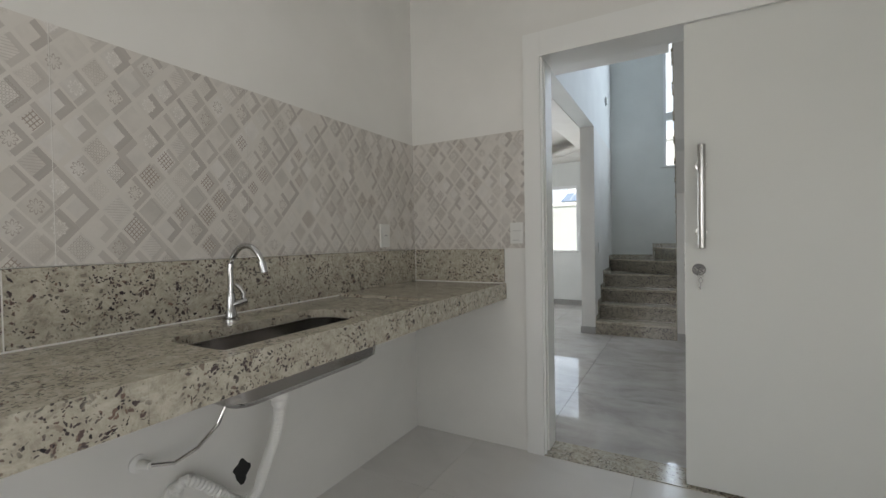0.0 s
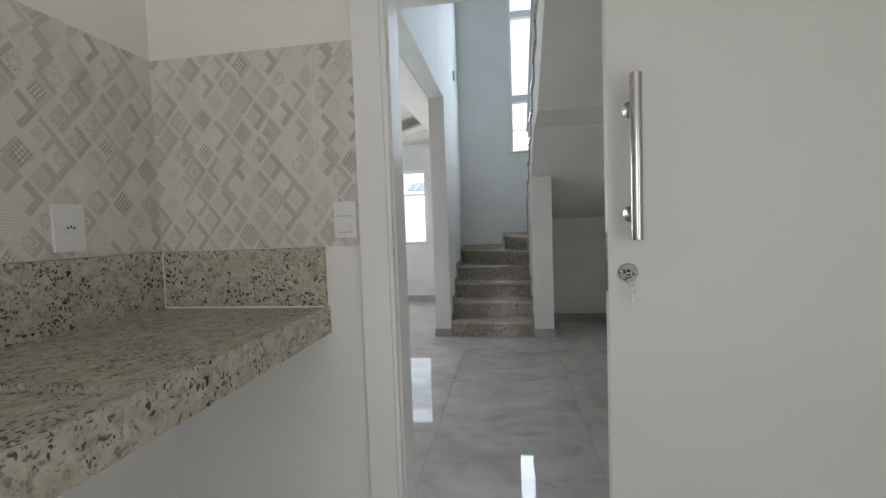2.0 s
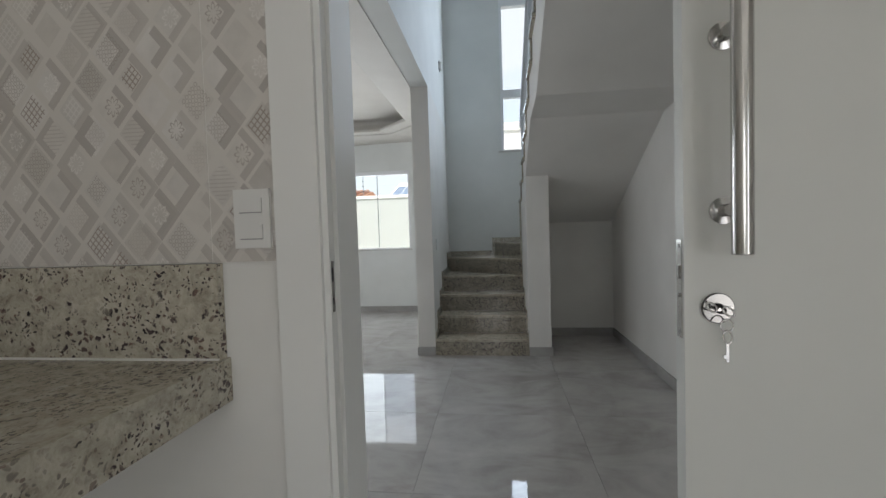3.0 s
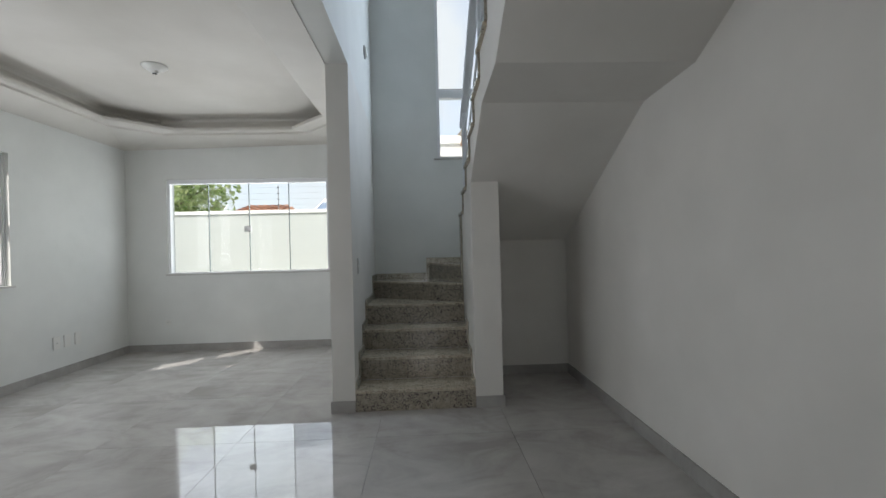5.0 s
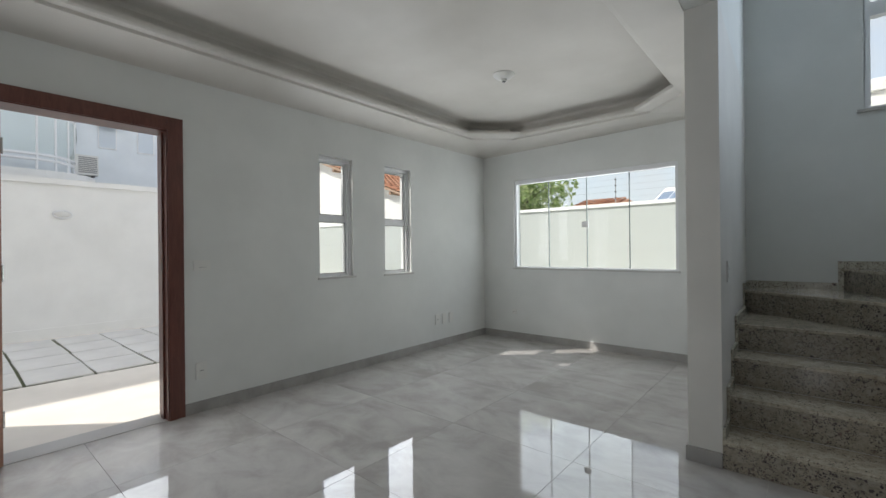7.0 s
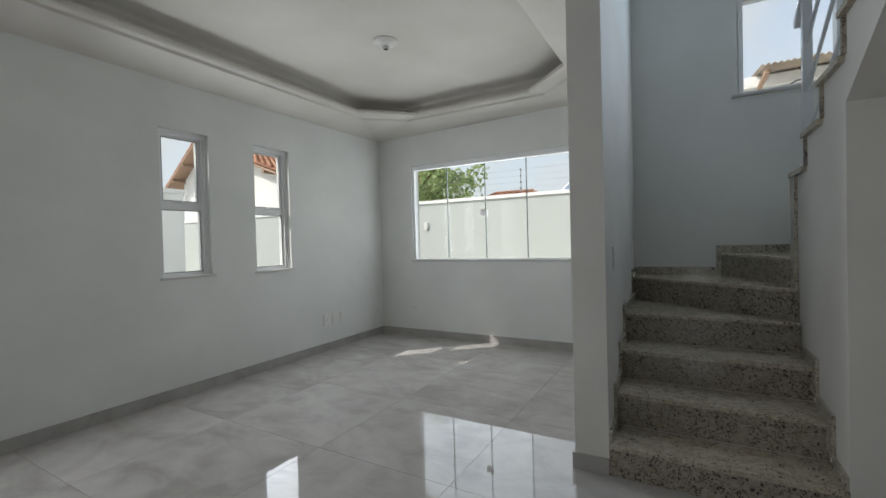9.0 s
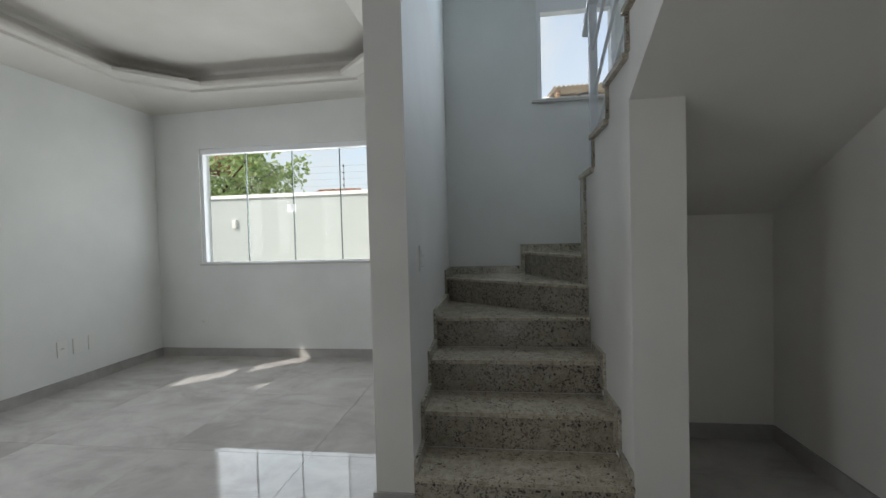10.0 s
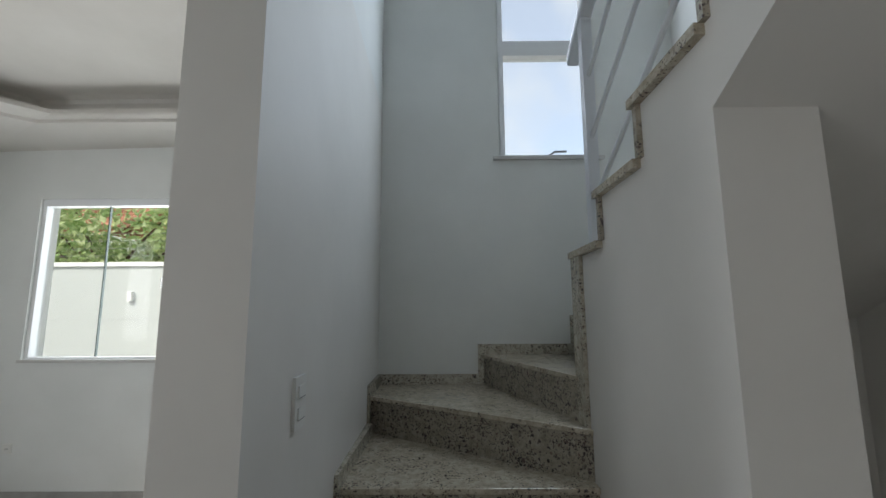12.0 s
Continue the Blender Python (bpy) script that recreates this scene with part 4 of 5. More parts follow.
def side_window(name, hole):
    y0, y1, z0, z1 = hole
    w = structure(name, boxes((LX - 0.135, LX - 0.05, y0, y0 + 0.03, z0, z1 - 0.035)), ALU, "slim white aluminium window with a tilting upper sash", "window")
    part("frame_side", boxes((LX - 0.135, LX - 0.05, y1 - 0.03, y1, z0, z1 - 0.035)), ALU, w)
    part("frame_lip", boxes((LX - 0.0498, LX - 0.036, y1 - 0.012, y1 - 0.0005, z0, z1 - 0.036)), ALU, w)
    part("frame_top", boxes((LX - 0.137, LX - 0.048, y0 + 0.001, y1 - 0.001, z1 - 0.035, z1 - 0.001)), ALU, w)
    part("frame_bottom", boxes((LX - 0.135, LX - 0.06, y0 + 0.03, y1 - 0.03, z0, z0 + 0.022)), ALU, w)
    part("sill", soften(boxes((LX - OUT, LX + 0.022, y0 - 0.02, y1 + 0.02, z0 - 0.018, z0 - 0.0005)), 0.003), SILL, w, "thin pale stone sill")
    zm = z0 + 0.545
    part("transom", soften(boxes((LX - 0.13, LX - 0.07, y0 + 0.03, y1 - 0.03, zm - 0.022, zm + 0.022)), 0.003), ALU, w)
    for a, b, stile in ((z0 + 0.022, zm - 0.022, 0.012), (zm + 0.022, z1 - 0.035, 0.026)):
        u0, u1 = y0 + 0.03, y1 - 0.03
        sash = part("sash", border(LX - 0.112, LX - 0.076, u0, u1, a, b, stile, stile * 0.8), ALU, w)
        part("gasket", border(LX - 0.080, LX - 0.0755, u0 + stile - 0.003, u1 - stile + 0.003, a + stile * 0.8 - 0.003, b - stile * 0.8 + 0.003, 0.006, 0.006), GREYP, sash, "dark rubber glazing strip")
        pane("pane", boxes((LX - 0.094, LX - 0.089, u0 + stile - 0.005, u1 - stile + 0.005, a + 0.006, b - 0.006)), sash)
    yc = (y0 + y1) / 2
    latch = part("latch", soften(boxes((LX - 0.0755, LX - 0.055, yc - 0.045, yc + 0.045, zm + 0.023, zm + 0.031)), 0.002), ALU, w)
    part("latch_knob", soften(boxes((LX - 0.0755, LX - 0.046, yc - 0.014, yc + 0.014, zm + 0.0312, zm + 0.043)), 0.003), ALU, latch)
    return w


side_window("window_1", W1)
side_window("window_2", W2)

x0, x1, z0, z1 = BW
bw = structure("window_3", boxes((x0, x0 + 0.028, LY + 0.02, LY + 0.09, z0, z1)), ALU, "wide window of four clear glass panels in white channels", "window")
part("frame_side", boxes((x1 - 0.028, x1, LY + 0.02, LY + 0.09, z0, z1)), ALU, bw)
part("frame_top", soften(boxes((x0 + 0.028, x1 - 0.028, LY + 0.015, LY + 0.09, z1 - 0.05, z1)), 0.002), ALU, bw)
part("frame_bottom", boxes((x0 + 0.028, x1 - 0.028, LY + 0.02, LY + 0.09, z0, z0 + 0.014)), ALU, bw)
part("sill", soften(boxes((x0 - 0.015, x1 + 0.015, LY - 0.015, LY + OUT, z0 - 0.02, z0 - 0.0005)), 0.003), SILL, bw, "thin pale stone sill")
edges = [x0 + 0.028, -0.985, -0.503, -0.025, x1 - 0.028]
for k in range(4):
    yy = LY + (0.045 if k in (1, 2) else 0.068)
    p = pane("pane", boxes((edges[k] + 0.001, edges[k + 1] - 0.001, yy, yy + 0.007, z0 + 0.014, z1 - 0.05)), bw)
    if k < 3:
        part("edge_strip", boxes((edges[k + 1] - 0.0035, edges[k + 1] + 0.0035, LY + 0.051, LY + 0.069, z0 + 0.014, z1 - 0.05)), GREEN_EDGE, bw, "dark glass edge")
part("lock", soften(boxes((-0.555, -0.475, LY + 0.028, LY + 0.044, 1.405, 1.475)), 0.004), STEEL, bw, "grey metal glass lock")

x0, x1, z0, z1 = SW
sw = structure("window_4", boxes((x0 - 0.004, x0 + 0.03, SY + 0.0, SY + 0.10, z0, z1)), ALU, "tall narrow white stairwell window in three panes", "window")
part("frame_side", boxes((x1 - 0.03, x1 + 0.004, SY, SY + 0.10, z0, z1)), ALU, sw)
part("frame_bottom", boxes((x0 + 0.03, x1 - 0.03, SY + 0.02, SY + 0.10, z0, z0 + 0.02)), ALU, sw)
part("frame_top", boxes((x0 + 0.03, x1 - 0.03, SY + 0.02, SY + 0.10, z1 - 0.03, z1)), ALU, sw)
part("sill", soften(boxes((x0 - 0.045, x1 + 0.045, SY - 0.025, SY + OUT, z0 - 0.02, z0 - 0.0005)), 0.003), SILL, sw, "thin pale stone sill")
for a, b in ((2.835, 2.935), (3.985, 4.075)):
    part("transom", soften(boxes((x0 + 0.03, x1 - 0.03, SY + 0.02, SY + 0.095, a, b)), 0.004), ALU, sw)
for a, b in ((z0 + 0.02, 2.835), (2.935, 3.985), (4.075, z1 - 0.03)):
    pane("pane", boxes((x0 + 0.03, x1 - 0.03, SY + 0.060, SY + 0.065, a, b)), sw)
part("latch", tube(bmesh.new(), [(2.10, SY + 0.055, 2.185), (2.13, SY + 0.035, 2.20), (2.20, SY + 0.03, 2.20)], 0.007, 8), GREYP, sw)

# front door: dark red-brown frame and a grooved leaf swung inwards
y0, y1, zt = FD[0], FD[1], FD[3]
fd = structure("door_2", boxes((LX - OUT - 0.005, LX + 0.02, y1 - 0.105, y1, 0, zt)), WOOD, "red-brown wooden front door standing open into the room", "door")
part("jamb", boxes((LX - OUT - 0.005, LX + 0.02, y0, y0 + 0.105, 0, zt)), WOOD, fd)
part("head", boxes((LX - OUT - 0.005, LX + 0.02, y0 + 0.105, y1 - 0.105, zt - 0.10, zt)), WOOD, fd)
part("stop", boxes((LX - 0.09, LX - 0.04, y1 - 0.118, y1 - 0.105, 0, zt - 0.10), (LX - 0.09, LX - 0.04, y0 + 0.105, y0 + 0.118, 0, zt - 0.10)), WOOD, fd)
part("edge_moulding", boxes((LX + 0.02, LX + 0.028, y1 - 0.098, y1 - 0.055, 0, zt - 0.02), (LX + 0.02, LX + 0.028, y0 + 0.06, y1 - 0.098, zt - 0.092, zt - 0.05)), WOOD, fd)
dl = part("leaf", boxes((0.0, 0.81, -0.034, -0.004, 0.0, 1.985)), WOOD_L, fd, "light red-brown leaf with seven grooves")
dl.matrix_basis = pose(LX + 0.025, y0 + 0.112, 0.008, 0, 0, -38)
zs = [k * 1.985 / 8 for k in range(9)]
for k in range(8):
    part("board", soften(boxes((0.03, 0.78, -0.004, 0.003, zs[k] + 0.006, zs[k + 1] - 0.006)), 0.002), WOOD_L, dl)
part("stile", boxes((0.0, 0.028, -0.004, 0.003, 0, 1.985)), WOOD_L, dl)
part("pull_handle", rod(bmesh.new(), (0.72, 0.05, 0.75), (0.72, 0.05, 1.35), 0.012, 14), STEEL, dl, smooth=True)
for z in (0.85, 1.25):
    part("handle_post", rod(bmesh.new(), (0.72, 0.002, z), (0.72, 0.05, z), 0.007, 10), STEEL, dl)
for z in (0.25, 1.05, 1.75):
    part("hinge", rod(bmesh.new(), (-0.006, 0.0, z - 0.045), (-0.006, 0.0, z + 0.045), 0.008, 10), STEEL, dl)
structure("front_door_sill", boxes((LX - OUT - 0.03, LX + 0.0, y0, y1, -0.05, 0.003)), SILL, "pale stone front door sill", "threshold")

# fittings
plate("wall_switch", (LX, 4.437, 1.065), 90, "white switch plate beside the front door", 1, False, 0.115, 0.075)
plate("wall_socket", (LX, 4.428, 0.30), 90, "white socket plate low beside the front door", 1, True)
plate("wall_socket", (LX, 7.05, 0.325), 90, "white socket plate low on the living room wall", 1, True)
for y in (7.175, 7.305):
    th = thing("blank_plate", (LX, y, 0.325), "white blank cover plate low on the living room wall", "cover plate", "cover plates on the living room wall", turn=90)
    part("cover", soften(boxes((-0.0375, 0.0375, -0.008, 0, -0.06, 0.06)), 0.003), PLASTIC, th)
plate("wall_socket", (-1.455, LY, 0.345), 0, "small white socket plate under the wide window", 1, True, 0.06, 0.06)
plate("wall_socket", (0.62, LY, 0.345), 0, "small white socket plate under the wide window", 1, True, 0.06, 0.06)
plate("wall_switch", (1.108 - (6.14 - PY) * 0.024, 6.14, 1.02), 90, "white double switch plate on the wall beside the stairs", 2)
th = thing("wall_outlet_ring", (1.082, 6.95, 3.05), "round white lamp outlet cover on the stairwell wall", "lamp outlet", turn=90)
part("ring", soften(rod(bmesh.new(), (0, 0, 0), (0, -0.012, 0), 0.062, 28), 0.003), GREYP, th, "dark rim")
part("cover", soften(rod(bmesh.new(), (0, -0.0122, 0), (0, -0.03, 0), 0.05, 28), 0.004), PLASTIC, th, smooth=True)
lamp = thing("ceiling_lamp_holder", (-0.59, 6.46, 2.716), "round white plastic ceiling lamp holder without a bulb", "ceiling lamp")
part("dish", tube(bmesh.new(), [(0, 0, 0), (0, 0, -0.008), (0, 0, -0.03), (0, 0, -0.042)], [0.095, 0.095, 0.068, 0.045], 36), PLASTIC, lamp, smooth=True)
part("socket_ring", tube(bmesh.new(), [(0, 0, -0.042), (0, 0, -0.062)], [0.028, 0.026], 24), PLASTIC, lamp, smooth=True)
part("socket_mouth", rod(bmesh.new(), (0, 0, -0.0622), (0, 0, -0.0635), 0.019, 20), DARK, lamp, "dark socket opening")

# ---- outside ----
wb = structure("boundary_wall_back", boxes((-22, 12, 12.4, 12.6, -0.12, 2.03)), OUTR, "pale rough-rendered boundary wall with a thin coping", "boundary wall")
part("coping", soften(boxes((-22, 12, 12.36, 12.64, 2.03, 2.10)), 0.01), OUTW, wb)
part("ledge", boxes((-22, 12, 12.394, 12.4, 1.12, 1.14)), OUTR, wb)
ws = structure("boundary_wall_side", boxes((-7.0, -6.8, -12, 8.32, -0.12, 2.16), (-22, -7.0, 8.12, 8.32, -0.12, 2.16)), OUTW, "smooth white boundary wall along the yard", "boundary wall")
part("coping", soften(boxes((-7.04, -6.76, -12, 8.36, 2.16, 2.24)), 0.008), OUTW, ws)
part("plinth", boxes((-6.8, -6.78, -12, 8.32, -0.05, 0.10)), OUTW, ws)


def bulkhead(at, turn):
    th = thing("wall_lamp", at, "oval white bulkhead lamp on the boundary wall", "wall lamp", "lamps on the boundary walls", turn=turn)
    bm = bmesh.new()
    bmesh.ops.create_uvsphere(bm, u_segments=20, v_segments=10, radius=1)
    bmesh.ops.scale(bm, vec=(0.11, 0.05, 0.055), verts=bm.verts)
    part("body", bm, PLASTIC, th, smooth=True)
    part("ring", loop(0, -0.025, 0, 0.105, 0.052, 0, 0.010), ALU, th, smooth=True)


bulkhead((-6.8, 4.36, 1.73), 90)
th = thing("wall_lamp", (-3.95, 12.4, 1.50), "small upright white lamp on the rough boundary wall", "wall lamp", "lamps on the boundary walls")
part("body", soften(boxes((-0.04, 0.04, -0.055, 0, -0.075, 0.075)), 0.016, 3), PLASTIC, th, smooth=True)
part("cap", soften(boxes((-0.044, 0.044, -0.06, 0, 0.076, 0.09)), 0.005), ALU, th)

# paving slabs with grass joints in the yard
structure("paving_bed", boxes((-6.62, -3.98, -2.0, 11.0, -0.05, -0.044)), GRASS, "dark earth and grass joints between yard slabs", "paving")
me = mesh_of("slab", soften(boxes((-0.318, 0.318, -0.245, 0.245, -0.03, 0.012)), 0.008), CONC)
pavement = bpy.data.objects["paving_bed"]
for i in range(4):
    for k in range(20):
        ob = new("slab", me)
        ob.parent = pavement
        ob.matrix_basis = pose(-6.28 + 0.66 * i, -1.2 + 0.515 * k + random.uniform(-0.01, 0.01), -0.043, 0, 0, random.uniform(-0.8, 0.8))

# neighbours
nb = thing("neighbour_house", (-9, 3, 0), "pale blue-white two-storey neighbour house with a glass-railed balcony", "house")
nb.matrix_basis = Matrix()
part("wall", boxes((-15, -9.0, -6, 6.9, -0.12, 6.2)), NBW, nb)
part("roof", boxes((-15.3, -8.7, -6.3, 7.2, 6.2, 6.4)), OUTW, nb)
bal = part("balcony", boxes((-9.0, -8.15, -2.0, 4.3, 2.35, 2.55)), OUTW, nb)
part("rounded_end", tube(bmesh.new(), [(-9.0, 4.3, 2.35), (-9.0, 4.3, 2.55)], 0.85, 24), OUTW, bal)
arc = [(-8.2, -2.0), (-8.2, 2.0), (-8.2, 4.25)] + [(-9.0 + 0.8 * math.cos(a), 4.3 + 0.55 * math.sin(a)) for a in (0.35, 0.75, 1.15, 1.5)]
for z in (2.72, 2.80, 3.52):
    part("rail", tube(bmesh.new(), [(x, y, z) for x, y in arc], 0.022, 8), ALU, bal, smooth=True)
for a, b in zip(arc, arc[1:]):
    n = max(1, int(math.dist(a, b) / 0.8))
    for k in range(n):
        p = (a[0] + (b[0] - a[0]) * k / n, a[1] + (b[1] - a[1]) * k / n)
        part("post", rod(bmesh.new(), (*p, 2.55), (*p, 3.52), 0.018, 8), ALU, bal)
    pane("glass", prism([a, b, (b[0] + 0.008, b[1] + 0.004), (a[0] + 0.008, a[1] + 0.004)], "z", 2.84, 3.48), bal)
for yy in (5.2, 5.84):
    w = part("window", boxes((-9.0, -8.985, yy, yy + 0.3, 3.2, 3.72)), ALU, nb)
    part("pane", boxes((-8.985, -8.98, yy + 0.02, yy + 0.28, 3.22, 3.70)), SKYGLASS, w)
part("window_shade", prism([(-9.0, 3.74), (-8.82, 3.62), (-8.82, 3.60), (-9.0, 3.70)], "y", 5.18, 5.52), GREYP, nb)
ac = thing("air_conditioner", (-8.8, 4.97, 2.61), "white air conditioner box with a grey grille on the neighbour wall", "air conditioner")
part("case", soften(boxes((-0.2, 0.16, -0.17, 0.17, 0, 0.36)), 0.01), PLASTIC, ac)
for k in range(9):
    part("slat", boxes((0.162, 0.17, -0.12, 0.15, 0.035 + 0.034 * k, 0.052 + 0.034 * k)), GREYP, ac)
for yy in (-0.13, 0.10):
    part("bracket", boxes((-0.2, 0.12, yy, yy + 0.03, -0.03, -0.001)), GREYP, ac)
cable = thing("wall_cable", (-8.97, 4.86, 2.7), "thin grey cable hanging down the neighbour wall", "cable")
part("cable", tube(bmesh.new(), [(0, 0, 0.1), (0.01, -0.03, 0.3), (0.01, 0.01, 0.6), (0.01, -0.02, 1.3), (0.0, 0.0, 2.4)], 0.014, 8), GREYP, cable)

# low neighbour house with a tiled gable roof
gh = thing("gable_house", (-12, 15, 0), "white neighbour house with a red clay tile roof", "house")
gh.matrix_basis = Matrix()


def tiled_slope(name, parent, origin, along, down, n_rows, n_cols, pitch=0.24, course=0.36, r=0.10):
    """Rows of half-round clay tiles on a slope; along and down are unit vectors."""
    along, down = Vector(along).normalized(), Vector(down).normalized()
    up = along.cross(down)
    if up.z < 0:
        up = -up
    verts, faces = [], []
    for i in range(n_rows):
        for k in range(n_cols):
            base = Vector(origin) + along * (pitch * (k + random.uniform(-0.03, 0.03))) + down * (course * i)
            b0 = len(verts)
            for e, lift in ((0.0, 0.0), (course * 1.12, 0.035)):
                for s in range(6):
                    a = math.pi * s / 5
                    verts.append(base + down * e + along * (r * math.cos(a)) + up * (r * 0.8 * math.sin(a) + lift))
            for s in range(5):
                faces.append((b0 + s, b0 + s + 1, b0 + 7 + s, b0 + 6 + s))
    me = bpy.data.meshes.new(name)
    me.from_pydata([tuple(v) for v in verts], [], faces)
    me.materials.append(CLAY)
    ob = new(name, me)
    ob.parent = parent
    return tagged(ob, kind="stuff")


GX, GZ = (-16.6, -14.31, -8.2), (3.38, 5.11, 2.86)      # eave, ridge and eave of the gable
part("wall", prism([(-16.0, -0.12), (-8.7, -0.12), (-8.7, 2.98), (GX[1], GZ[1] - 0.09), (-16.0, 3.76)], "y", 13.5, 17.5), WHITE, gh)
part("roof_deck", prism([(GX[0], GZ[0]), (GX[1], GZ[1]), (GX[2], GZ[2]), (GX[2], GZ[2] - 0.08), (GX[1], GZ[1] - 0.085), (GX[0], GZ[0] - 0.08)], "y", 13.0, 17.8), EAVES, gh, "brown wooden eaves under the tiles")
for x, z in ((-15.9, 3.82), (-15.2, 4.35), (-12.4, 4.30), (-10.6, 3.64), (-9.2, 3.13)):
    part("purlin", boxes((x - 0.05, x + 0.05, 13.02, 13.5, z - 0.10, z - 0.005)), EAVES, gh)
tiled_slope("roof_tiles", gh, (GX[1], 13.1, GZ[1] + 0.02), (0, 1, 0), (GX[2] - GX[1], 0, GZ[2] - GZ[1]), 18, 19)
tiled_slope("roof_tiles", gh, (GX[1], 13.1, GZ[1] + 0.02), (0, 1, 0), (GX[0] - GX[1], 0, GZ[0] - GZ[1]), 8, 19)

# roofs beyond the back wall
rh = thing("tiled_house", (-3, 19, 0), "low house with a clay tile roof behind the boundary wall", "house")
rh.matrix_basis = Matrix()
part("wall", boxes((-4.4, -3.2, 16.9, 18.3, -0.12, 2.36)), OUTW, rh)
part("roof_deck", prism([(16.5, 2.36), (18.4, 2.82), (20.3, 2.36), (20.3, 2.28), (18.4, 2.72), (16.5, 2.28)], "x", -4.6, -3.1), CLAY, rh)
tiled_slope("roof_tiles", rh, (-4.5, 18.4, 2.83), (1, 0, 0), (0, -1.9, -0.48), 5, 6)
bh = thing("tiled_house", (-10, 18, 0), "white two-storey house with a clay tile roof behind the tree", "house")
bh.matrix_basis = Matrix()
part("wall", boxes((-13, -8.4, 17.2, 21, -0.12, 3.5)), OUTW, bh)
part("roof_deck", prism([(16.8, 3.4), (19.2, 4.75), (21.4, 3.4), (21.4, 3.32), (19.2, 4.65), (16.8, 3.32)], "x", -13.2, -8.2), CLAY, bh)
tiled_slope("roof_tiles", bh, (-13.1, 19.2, 4.77), (1, 0, 0), (0, -2.4, -1.35), 7, 21)
sp = thing("solar_roof_house", (-1, 22, 0), "distant house roof carrying a dark solar panel", "house")
sp.matrix_basis = Matrix()
part("wall", boxes((-2.8, -0.3, 20.3, 24, -0.12, 2.75)), OUTW, sp)
part("roof", prism([(20.0, 2.72), (22.5, 3.6), (22.5, 3.5), (20.0, 2.62)], "x", -2.9, -0.2), CONC, sp)
panel = part("solar_panel", prism([(20.1, 2.84), (21.4, 3.30), (21.4, 3.26), (20.1, 2.80)], "x", -2.75, -1.15), SOLAR, sp)
for k in range(5):
    part("bar", prism([(20.1, 2.845), (21.4, 3.305), (21.4, 3.30), (20.1, 2.84)], "x", -2.75 + 0.395 * k, -2.73 + 0.395 * k), ALU, panel)
ch = thing("corrugated_roof_house", (5, 15, 0), "white neighbour building with a brown corrugated roof", "house")
ch.matrix_basis = Matrix()
part("wall", boxes((0.8, 12, 12.72, 17, -0.12, 3.78)), OUTW, ch)
part("coping", soften(boxes((0.8, 12, 12.66, 12.72, 3.58, 3.745)), 0.01), OUTW, ch)
part("rafter", boxes((2.50, 2.56, 11.80, 12.71, 3.53, 3.59)), EAVES, ch, "brown roof rafter end")
bm = bmesh.new()
prev = None
for i in range(240):
    x, w = 2.45 + i * 0.019, 0.017 * math.cos(i * math.pi / 2)
    row = [bm.verts.new((x, 11.70, 3.625 + w)), bm.verts.new((x, 16.0, 4.35 + w))]
    if prev:
        bm.faces.new((prev[0], row[0], row[1], prev[1]))
    prev = row
bmesh.ops.recalc_face_normals(bm, faces=bm.faces)
bmesh.ops.solidify(bm, geom=bm.faces[:], thickness=0.008)
part("roof", bm, CORR, ch, "brown corrugated fibre-cement sheet")

# tree behind the back wall
tree = thing("garden_tree", (-6.2, 14.6, -0.12), "leafy broad green tree behind the boundary wall", "tree")
bm = tube(bmesh.new(), [(0, 0, 0), (0.05, 0.02, 0.8), (-0.03, 0.05, 1.5), (0.02, 0.0, 2.1)], [0.14, 0.11, 0.10, 0.08], 10)
part("trunk", bm, BARK, tree, smooth=True)
rt = random.Random(4)
tips = []
for k in range(15):
    a = k * 2.4
    ln = rt.uniform(0.9, 1.9)
    e = Vector((math.cos(a) * ln * 1.25, math.sin(a) * ln * 0.7, 1.7 + rt.uniform(0.6, 2.1)))
    s = Vector((0, 0, rt.uniform(1.3, 2.1)))
    mid = s.lerp(e, 0.5) + Vector((0, 0, 0.12))
    part("limb", tube(bmesh.new(), [s, mid, e], [0.05, 0.03, 0.012], 7), BARK, tree)
    tips += [e, mid.lerp(e, 0.5), mid.lerp(e, 0.8)]
verts, faces = [], []
for tip in tips:
    for c in range(8):
        cl = tip + Vector((rt.gauss(0, 0.32), rt.gauss(0, 0.28), rt.gauss(0, 0.24)))
        for l in range(15):
            p = cl + Vector((rt.gauss(0, 0.13), rt.gauss(0, 0.13), rt.gauss(0, 0.11)))
            d = Vector((rt.gauss(0, 1), rt.gauss(0, 1), rt.gauss(-0.4, 0.6))).normalized()
            sd = d.cross(Vector((rt.gauss(0, 1), rt.gauss(0, 1), rt.gauss(0, 1)))).normalized()
            L, Wd = rt.uniform(0.13, 0.24), rt.uniform(0.036, 0.062)
            b0 = len(verts)
            up = d.cross(sd) * 0.02
            verts += [p, p + d * L * 0.45 + sd * Wd + up, p + d * L, p + d * L * 0.45 - sd * Wd + up]
            faces.append((b0, b0 + 1, b0 + 2, b0 + 3))
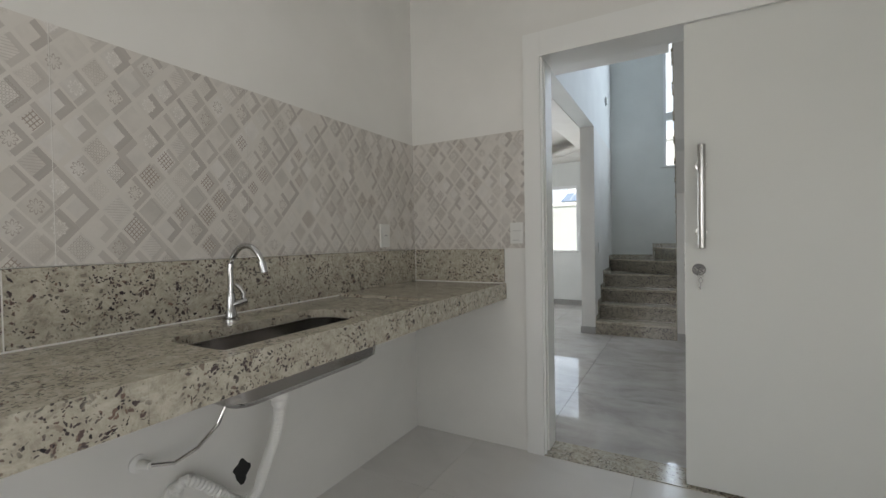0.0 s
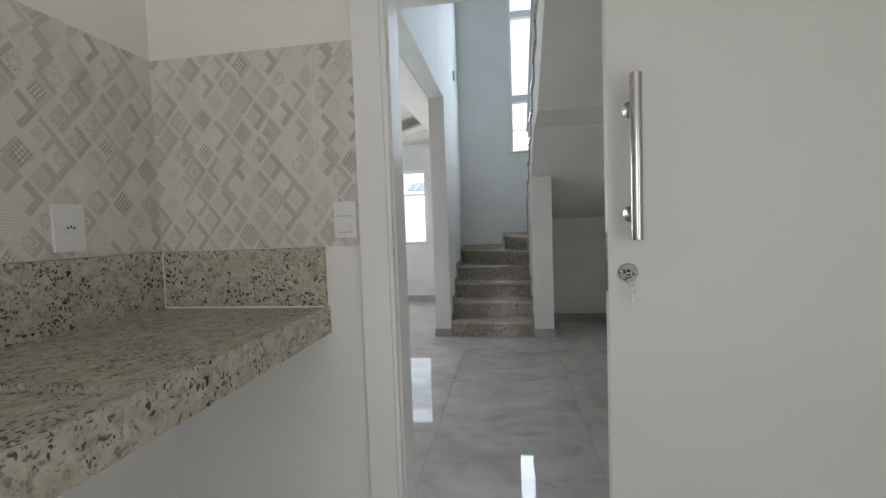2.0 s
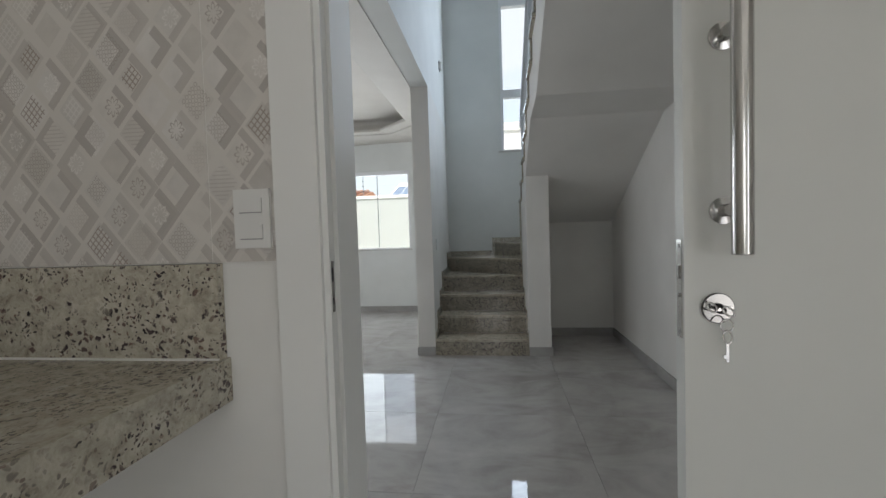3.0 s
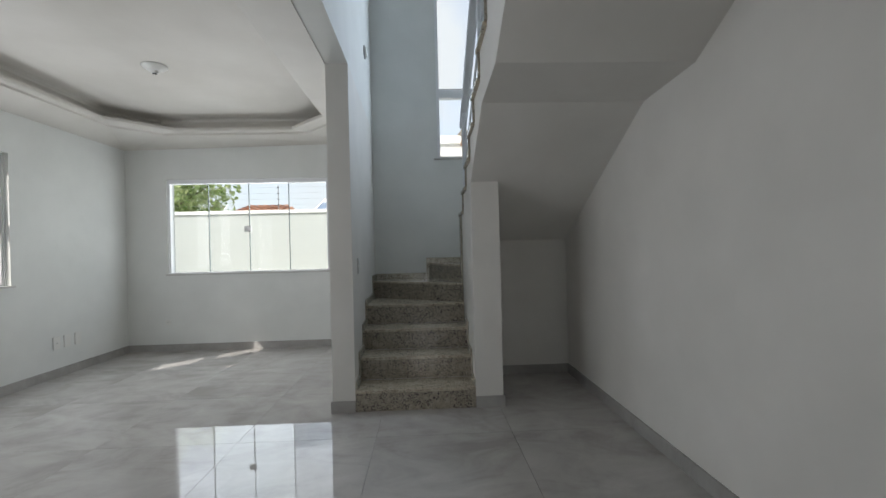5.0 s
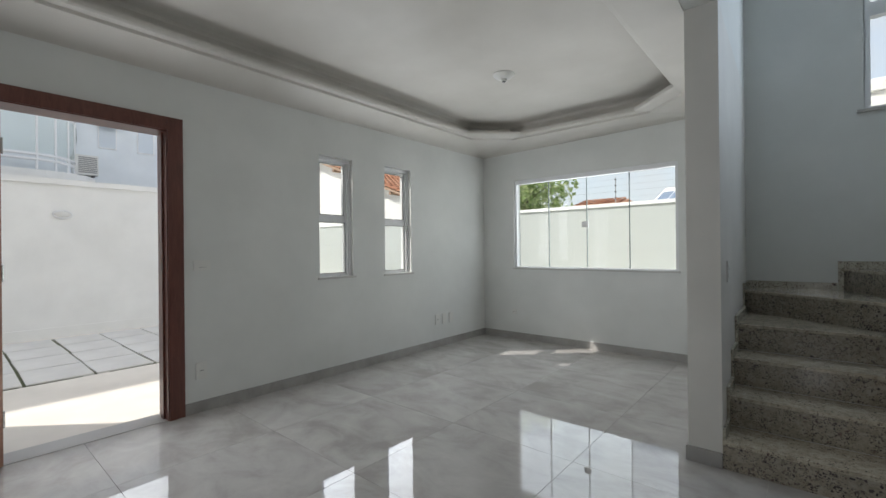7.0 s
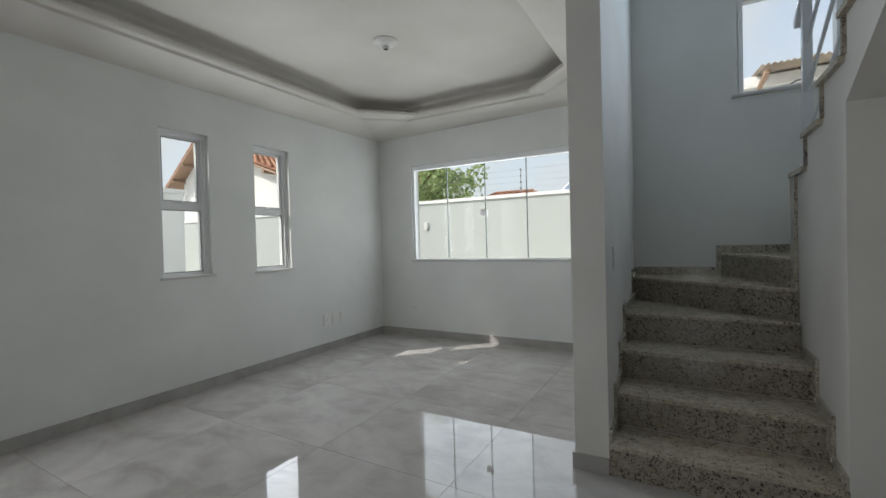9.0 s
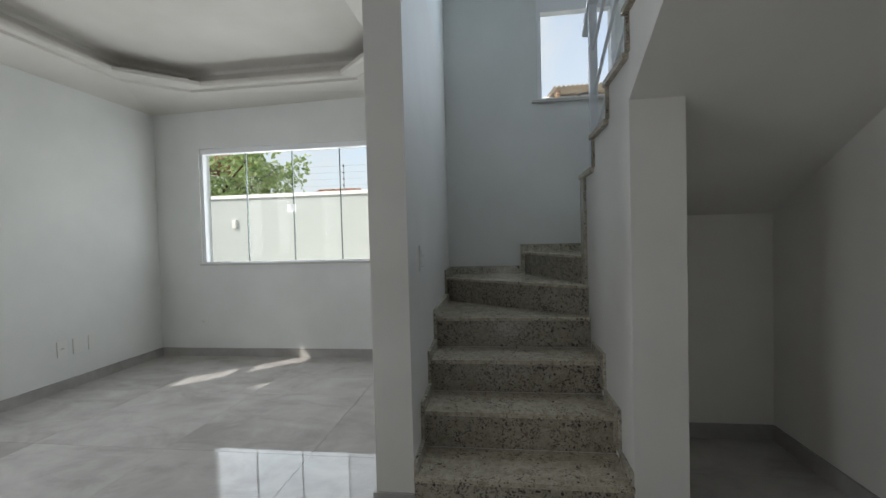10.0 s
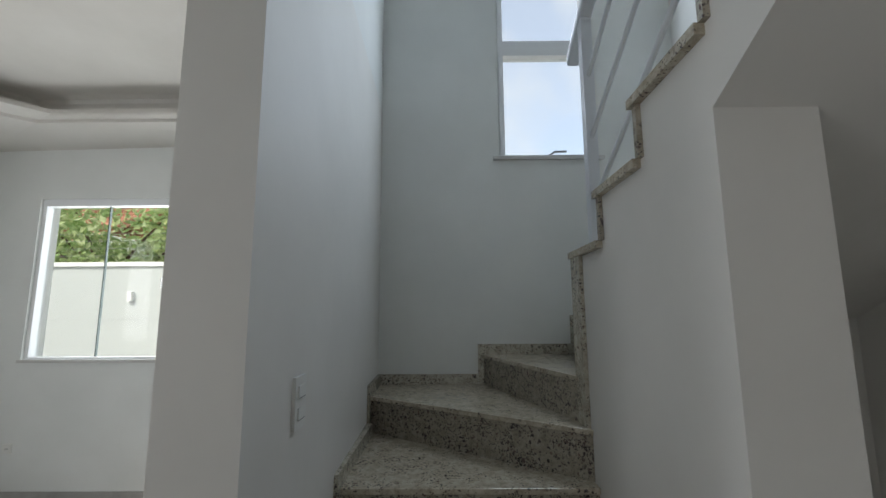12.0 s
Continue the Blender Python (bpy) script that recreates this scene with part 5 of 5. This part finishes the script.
me = bpy.data.meshes.new("crown")
me.from_pydata([tuple(v) for v in verts], [], faces)
me.materials.append(LEAF_M)
ob = new("crown", me)
ob.parent = tree
tagged(ob, kind="stuff")

# electric fence post on the back wall
ef = thing("fence_wire_post", (-1.62, 12.5, 2.10), "thin wire post with dark insulators on the boundary wall", "fence post")
part("post", rod(bmesh.new(), (0, 0, 0), (0, 0, 0.55), 0.010, 8), GREYP, ef)
for k in range(4):
    part("insulator", rod(bmesh.new(), (0, -0.03, 0.12 + 0.13 * k), (0, 0.012, 0.12 + 0.13 * k), 0.016, 8), DARK, ef)
wires = thing("fence_wires", (0, 12.46, 2.1), "four thin steel wires above the boundary wall", "fence wire")
for k in range(4):
    part("wire", rod(bmesh.new(), (-9, 0, 0.12 + 0.13 * k), (6, 0, 0.12 + 0.13 * k), 0.002, 5), GREYP, wires)

# unseen block, added to keep sun off the front door and window_1
structure("sun_blocker", boxes((-3.75, LX - OUT, -1.5, 2.62, -0.12, 4.2), (-5.3, LX - OUT, -1.5, 2.62, 4.2, 5.6)), OUTW, "unseen white block with overhanging top, added to shade the front door and a side window", "outer wall")

# ---- floor tiles, last ----
P = 0.83
for bed, mt, (fx0, fx1, fy0, fy1), (ox, oy) in (("floor_bed_living", TILE, (LX, RX, YH, LY), (1.30, 5.42)), ("floor_bed_kitchen", KTILE, (KX, KR, KBACK, YK), (KX + 0.4, YK - 0.55))):
    bed = bpy.data.objects[bed]
    i0, i1 = math.floor((fx0 - ox) / P), math.ceil((fx1 - ox) / P)
    j0, j1 = math.floor((fy0 - oy) / P), math.ceil((fy1 - oy) / P)
    for i in range(i0, i1):
        for j in range(j0, j1):
            xa, xb = max(fx0, ox + P * i + 0.001), min(fx1, ox + P * (i + 1) - 0.001)
            ya, yb = max(fy0, oy + P * j + 0.001), min(fy1, oy + P * (j + 1) - 0.001)
            if xb - xa > 0.01 and yb - ya > 0.01:
                part("tile", boxes((xa, xb, ya, yb, -0.0095, random.uniform(-0.0002, 0.0002))), mt, bed)
